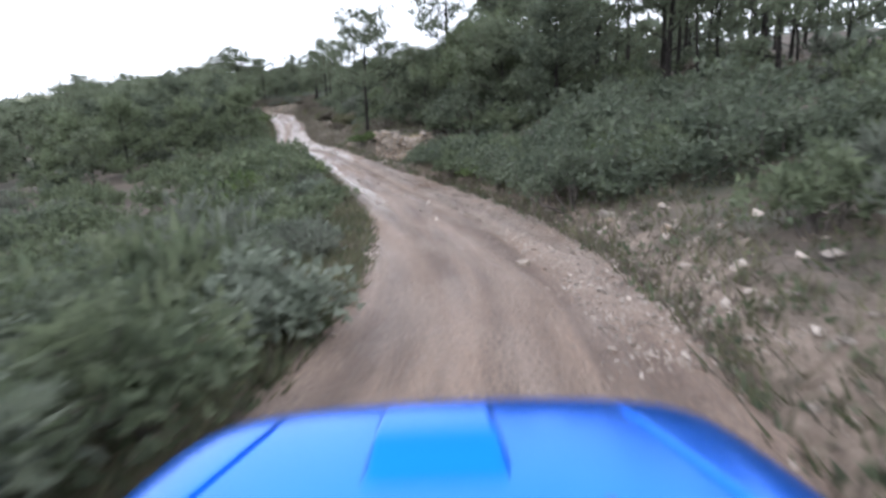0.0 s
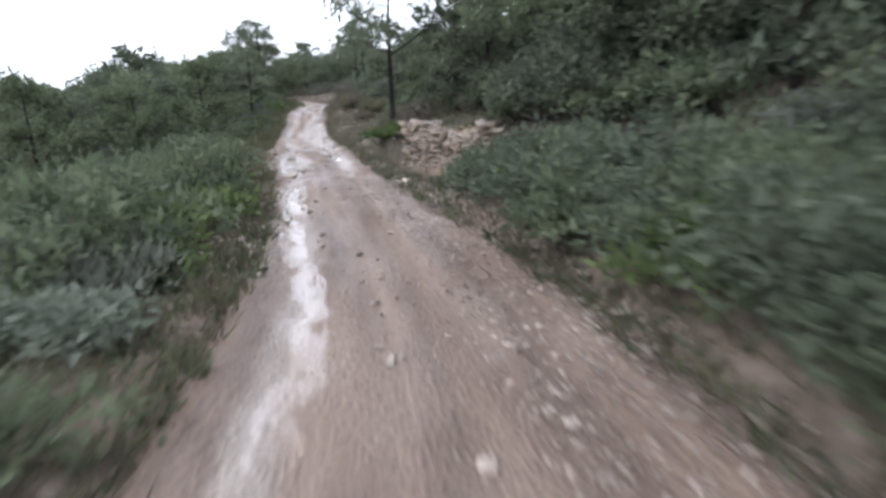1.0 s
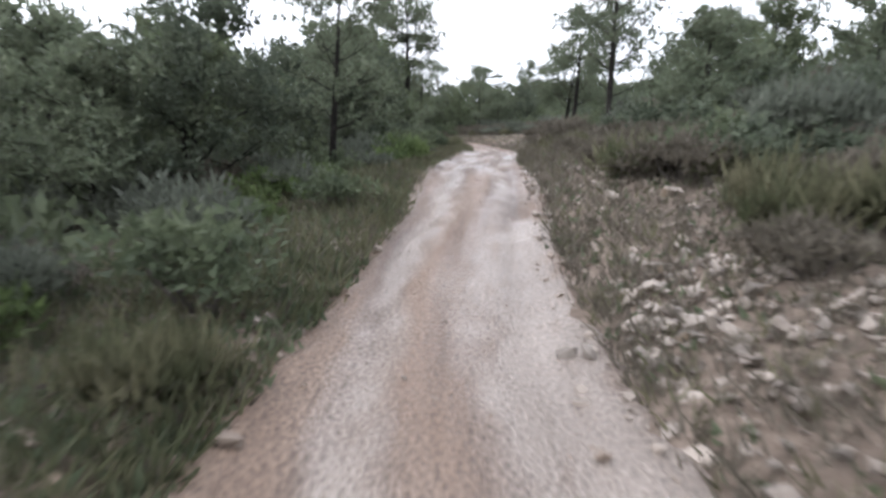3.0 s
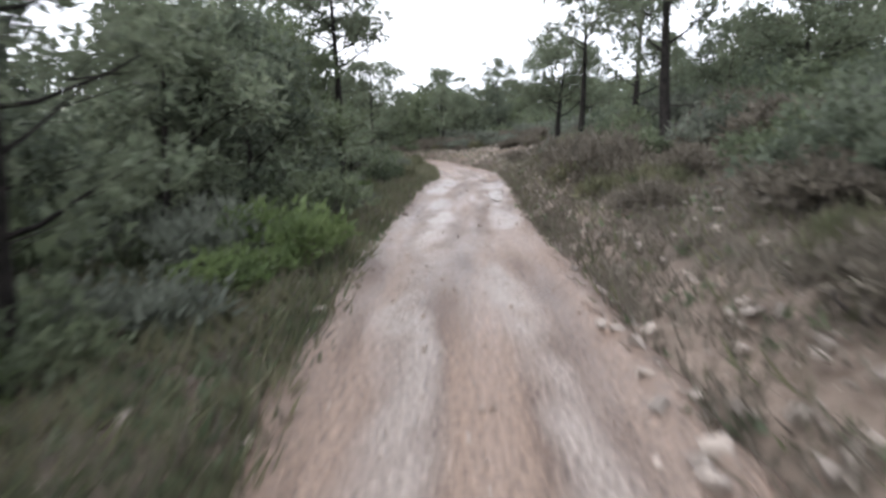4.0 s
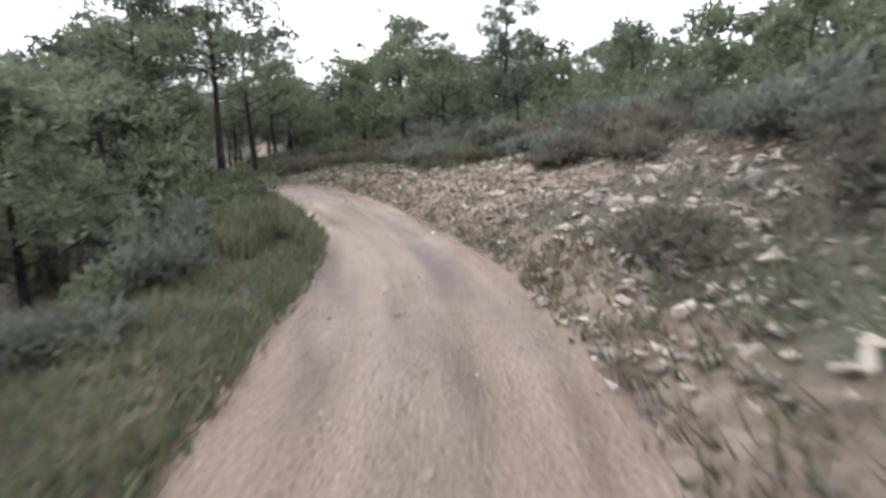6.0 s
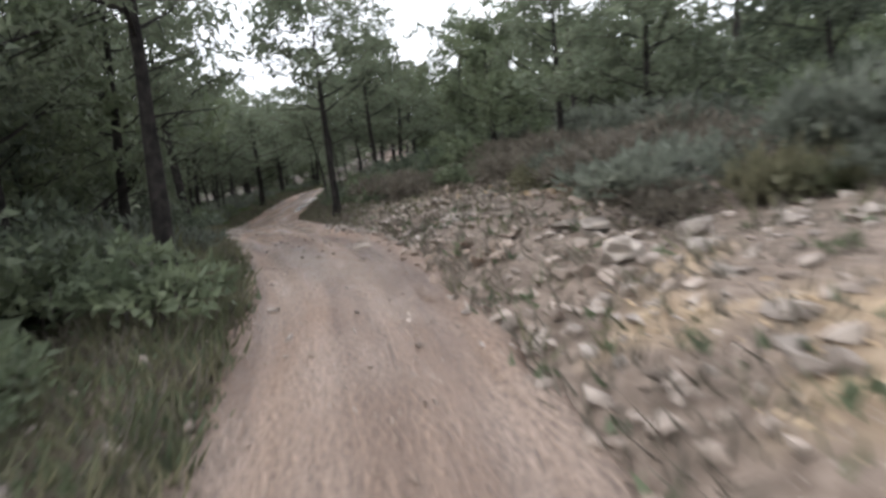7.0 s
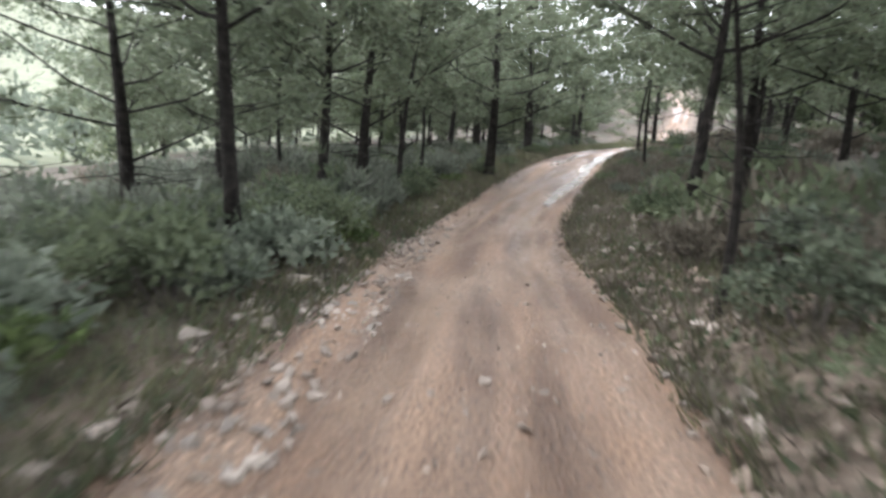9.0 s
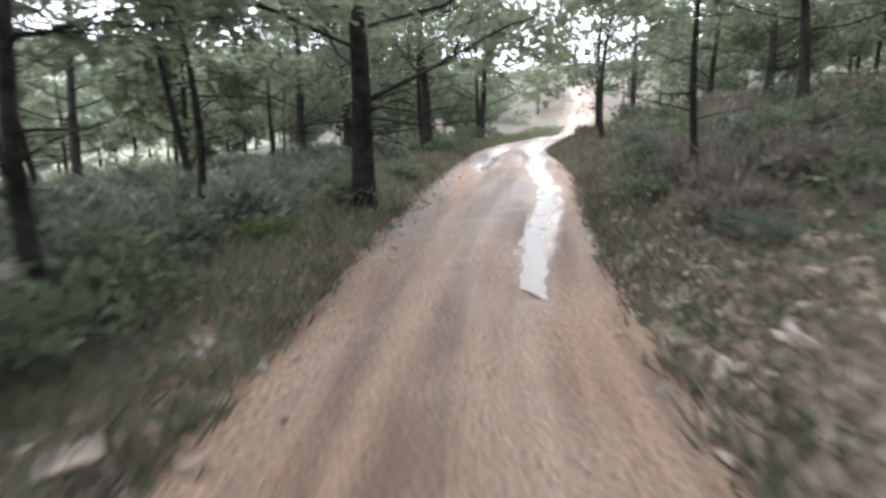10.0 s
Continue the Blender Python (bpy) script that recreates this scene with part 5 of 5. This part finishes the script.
# ---- water standing and running in the ruts ----
def water(s0, s1, off, half, deep, seed, label):
    """A sheet of water that lies in the track, with an uneven rim."""
    along = np.arange(s0, s1, 0.12)
    rng = np.random.RandomState(seed)
    cross = np.linspace(-1, 1, 7)
    end = np.clip(np.minimum(along - s0, s1 - along)/0.9, 0.05, 1)**0.5
    w = half*end*(1 + 0.25*np.sin(along*1.1 + seed) + 0.14*np.sin(along*2.9 + seed*2) + 0.14*np.sin(along*8.3) + rng.normal(0, 0.12, len(along)))
    mid = off + 0.10*np.sin(along*0.9 + seed) + 0.05*np.sin(along*2.7)
    o = mid[:, None] + cross[None]*w[:, None]
    c = [np.interp(along, ALONG, LINE[:, k])[:, None] for k in range(3)]
    t = [np.interp(along, ALONG, TANG[:, k])[:, None] for k in range(2)]
    x, y, z = c[0] + o*t[1], c[1] - o*t[0], c[2] + deep + o*0
    me = mesh_of("puddle", np.stack([x.ravel(), y.ravel(), z.ravel()], 1), grid_faces(len(along), 7), [M_PUDDLE], smooth=True)
    return tagged(new("puddle", me), label, "puddle", kind="structure")


RUT = "thin sheet of muddy rainwater lying in a wheel rut"
for s0, s1, off, half, deep, seed in ((60.0, 62.2, 0.82, 0.42, -0.030, 10), (28.5, 30.5, -0.66, 0.30, -0.052, 3), (114.7, 131.0, 0.70, 0.31, -0.048, 13), (125.0, 132.0, -0.66, 0.25, -0.054, 15)):
    water(s0, s1, off, half, deep, seed, RUT)


# ---- the dry-stone wall above the first bend ----
def dry_wall():
    rng = np.random.RandomState(64)
    root = new("dry_stone_wall")
    root.matrix_basis = pose(-3.0, 29.5, -1.0)
    legs = [((0.0, 0.1), (2.95, -3.8), 1.26)]
    for (ax, ay), (bx, by), high in legs:
        long, a = math.hypot(bx - ax, by - ay), math.atan2(by - ay, bx - ax)
        rise = 0.0
        while rise < high:
            tall = rng.uniform(0.10, 0.20)
            u = rng.uniform(-0.1, 0.1)
            while u < long:
                w = rng.uniform(0.14, 0.34)
                q = (u + w/2)/long
                # the top is broken down in places
                if rise < high*(0.93 + 0.13*math.sin(q*7 + 1) - 0.35*max(0, q - 0.8)/0.2):
                    for depth in (rng.uniform(-0.05, 0.05), 0.30):
                        wx, wy = ax + (bx - ax)*q - math.sin(a)*depth, ay + (by - ay)*q + math.cos(a)*depth
                        ob = new("stone", STONE_MESHES[rng.randint(8)])
                        ob.parent = root
                        ob.matrix_basis = pose(wx, wy, rise + tall*0.5, rng.normal(0, 9), rng.normal(0, 11), math.degrees(a) + rng.normal(0, 14)) @ Matrix.Diagonal((w*1.25, 0.42, tall*2.3, 1))
                u += w
            rise += tall*0.86
    return tagged(root, "low ruined dry-stone wall of weathered limestone", "stone wall")


dry_wall()


# ---- the blue car that carries the camera on its roof, where it stands at the start ----
def loft(sections, mat, name, parent, label="", caps=True):
    """A closed body through rounded cross-sections: y, low, high, half width below, half width above."""
    bm = bmesh.new()
    rings = []
    for y, lo, hi, wl, wh in sections:
        r = min(0.09, (hi - lo)*0.3)
        pts = [(-wl + r, lo), (wl - r, lo), (wl, lo + r), (wl*0.45 + wh*0.55, hi - r*1.2), (wh - r, hi), (0, hi + 0.015), (-wh + r, hi), (-wl*0.45 - wh*0.55, hi - r*1.2), (-wl, lo + r)]
        rings.append([bm.verts.new((x, y, z)) for x, z in pts])
    for a, b in zip(rings, rings[1:]):
        for k in range(9):
            bm.faces.new((a[k], a[(k + 1) % 9], b[(k + 1) % 9], b[k]))
    if caps:
        bm.faces.new(rings[0][::-1])
        bm.faces.new(rings[-1])
    bmesh.ops.recalc_face_normals(bm, faces=bm.faces)
    for f in bm.faces:
        f.smooth = True
    return part(name, bm, mat, parent, label)


def bonnet(parent):
    """The bonnet sheet: crowned, rolled down at the nose and sides, with a step to the wings."""
    nu, nv = 41, 30
    v = np.linspace(0, 1, nv)[:, None]
    u = np.linspace(-1, 1, nu)[None]
    y = 1.80 - 1.06*v + 0*u
    half = 0.77 + 0.15*v**0.7
    x = u*half
    bow = 0.05*(u**2)*(1 - v)**3
    z = 0.735 + 0.105*v + 0.03*(1 - u**2) - 0.045*np.exp(-v*14) - 0.05*np.abs(u)**10
    back = mesh_of("bonnet", np.stack([x.ravel(), (y - bow).ravel(), z.ravel()], 1), grid_faces(nv, nu), [M_BLUE], smooth=True)
    ob = part("bonnet", back, None, parent, "glossy bright blue bonnet")
    m = ob.modifiers.new("sheet", "SOLIDIFY")
    m.thickness, m.offset = 0.015, -1
    return ob


def top_of(x, y):
    v = (1.80 - y)/1.06
    u = x/(0.77 + 0.15*max(v, 0)**0.7)
    return 0.735 + 0.105*v + 0.03*(1 - u*u) - 0.045*math.exp(-v*14) - 0.05*abs(u)**10


def scoop(parent):
    """A raised intake in the middle of the bonnet, steep at its sides, falling away towards the back."""
    nu, nv = 25, 22
    v = np.linspace(0, 1, nv)[:, None]
    u = np.linspace(-1, 1, nu)[None]
    half = 0.165 + 0.03*v
    x, y = -0.04 + u*half, 1.68 - 0.50*v + 0*u
    base = np.array([[top_of(a, b) for a, b in zip(r, q)] for r, q in zip(x, y)])
    side = 1 - ramp(np.abs(u), 0.84, 1.0)
    rise = ramp(v, 0.0, 0.35)*(1 - ramp(v, 0.62, 1.0))
    z = base + 0.004 + 0.080*side*rise
    ob = part("bonnet_scoop", mesh_of("bonnet_scoop", np.stack([x.ravel(), y.ravel(), z.ravel()], 1), grid_faces(nv, nu), [M_BLUE], smooth=True), None, parent, "raised scoop in the bonnet's blue paint")
    return ob


def rib(parent, x0, x1):
    bm = bmesh.new()
    rows = []
    for k in range(15):
        q = k/14
        x, y = x0 + (x1 - x0)*q, 1.70 - 0.72*q
        z = top_of(x, y)
        tall = 0.022*min(1, q*6, (1 - q)*6)
        rows.append([bm.verts.new((x - 0.022, y, z + 0.001)), bm.verts.new((x - 0.008, y, z + 0.003 + tall)), bm.verts.new((x + 0.008, y, z + 0.003 + tall)), bm.verts.new((x + 0.022, y, z + 0.001))])
    for a, b in zip(rows, rows[1:]):
        for k in range(3):
            bm.faces.new((a[k], a[k + 1], b[k + 1], b[k]))
    bmesh.ops.recalc_face_normals(bm, faces=bm.faces)
    return part("bonnet_rib", bm, M_BLUE, parent)


def box(name, mat, parent, centre, size, bevel=0.01, turn=(0, 0, 0), label=""):
    bm = bmesh.new()
    bmesh.ops.create_cube(bm, size=1)
    bmesh.ops.scale(bm, vec=size, verts=bm.verts)
    bmesh.ops.bevel(bm, geom=bm.edges[:], offset=bevel, segments=2, affect="EDGES", profile=0.6)
    ob = part(name, bm, mat, parent, label)
    ob.matrix_basis = pose(*centre, *turn)
    return ob


def disc(name, mat, parent, rings, sides=28, label=""):
    """A turned part round the x axis: rings of (x, radius)."""
    bm = bmesh.new()
    made = [[bm.verts.new((x, r*math.cos(6.2832*k/sides), r*math.sin(6.2832*k/sides))) for k in range(sides)] for x, r in rings]
    for a, b in zip(made, made[1:]):
        for k in range(sides):
            bm.faces.new((a[k], a[(k + 1) % sides], b[(k + 1) % sides], b[k]))
    bm.faces.new(made[0])
    bm.faces.new(made[-1][::-1])
    bmesh.ops.recalc_face_normals(bm, faces=bm.faces)
    for f in bm.faces:
        f.smooth = len(f.verts) == 4
    return part(name, bm, mat, parent, label)


def car():
    root = new("car")
    loft([(-2.10, 0.42, 0.80, 0.70, 0.62), (-1.95, 0.30, 0.86, 0.80, 0.74), (-1.0, 0.24, 0.88, 0.83, 0.78), (0.3, 0.22, 0.87, 0.83, 0.78), (0.74, 0.22, 0.80, 0.83, 0.78),
          (1.3, 0.24, 0.735, 0.82, 0.72), (1.62, 0.26, 0.70, 0.80, 0.66), (1.80, 0.30, 0.66, 0.74, 0.60), (1.86, 0.38, 0.58, 0.68, 0.56)], M_BLUE, "body", root, "bright blue painted car body")
    hood = bonnet(root)
    scoop(hood)
    rib(hood, -0.50, -0.70)
    rib(hood, 0.50, 0.68)
    for x in (-0.40, 0.34):
        box("washer_nozzle", M_BLACK, hood, (x, 1.10, top_of(x, 1.10) + 0.008), (0.03, 0.022, 0.018), 0.005)
    box("cowl", M_BLACK, root, (0, 0.70, 0.845), (1.46, 0.16, 0.03), 0.012, label="black plastic cowl grille below the windscreen")
    for x, turn in ((-0.55, 12), (0.15, 12)):
        wiper = box("wiper", M_BLACK, root, (x, 0.66, 0.885), (0.62, 0.03, 0.025), 0.008, (0, 0, turn))
    loft([(-2.02, 0.86, 0.90, 0.70, 0.60), (-1.70, 0.86, 1.30, 0.74, 0.56), (-1.2, 0.86, 1.40, 0.76, 0.58), (-0.35, 0.86, 1.41, 0.76, 0.58), (-0.12, 0.86, 1.36, 0.76, 0.57), (0.62, 0.86, 0.90, 0.76, 0.68)], M_GLASS, "cabin_glass", root, "dark glass of windscreen and side windows")
    loft([(-1.72, 1.335, 1.365, 0.52, 0.50), (-1.2, 1.405, 1.445, 0.58, 0.56), (-0.4, 1.415, 1.455, 0.58, 0.56), (-0.14, 1.37, 1.41, 0.56, 0.54)], M_BLUE, "roof", root)
    for side in (-1, 1):
        box("mirror", M_BLUE, root, (side*0.90, 0.42, 0.98), (0.18, 0.10, 0.13), 0.03)
        box("headlight", M_LAMP, root, (side*0.56, 1.79, 0.60), (0.30, 0.12, 0.12), 0.03, (0, 0, side*-12))
        box("tail_light", M_LAMP, root, (side*0.66, -2.04, 0.74), (0.16, 0.08, 0.18), 0.02)
        box("door", M_BLUE, root, (side*0.815, -0.25, 0.57), (0.03, 1.05, 0.52), 0.012)
    box("grille", M_BLACK, root, (0, 1.85, 0.55), (0.72, 0.04, 0.10), 0.01)
    box("bumper", M_BLUE, root, (0, 1.84, 0.38), (1.40, 0.14, 0.18), 0.05)
    for y in (1.15, -1.38):
        for side in (-1, 1):
            wx = side*0.75
            ground_z = float(np.interp(y, LINE[:, 1], LINE[:, 2])) - 0.05
            wheel = new("wheel")
            wheel.parent = root
            wheel.matrix_basis = pose(wx, y, ground_z + 0.315)
            disc("tyre", M_TYRE, wheel, [(-0.10, 0.20), (-0.105, 0.28), (-0.085, 0.315), (0.085, 0.315), (0.105, 0.28), (0.10, 0.20)])
            disc("rim", M_ALLOY, wheel, [(side*0.06 - 0.02, 0.02), (side*0.08, 0.05), (side*0.075, 0.185), (side*0.106, 0.20), (side*0.10, 0.21), (-side*0.09, 0.21)])
    return tagged(root, "bright blue car with a bonnet scoop standing on the track", "car")


car()
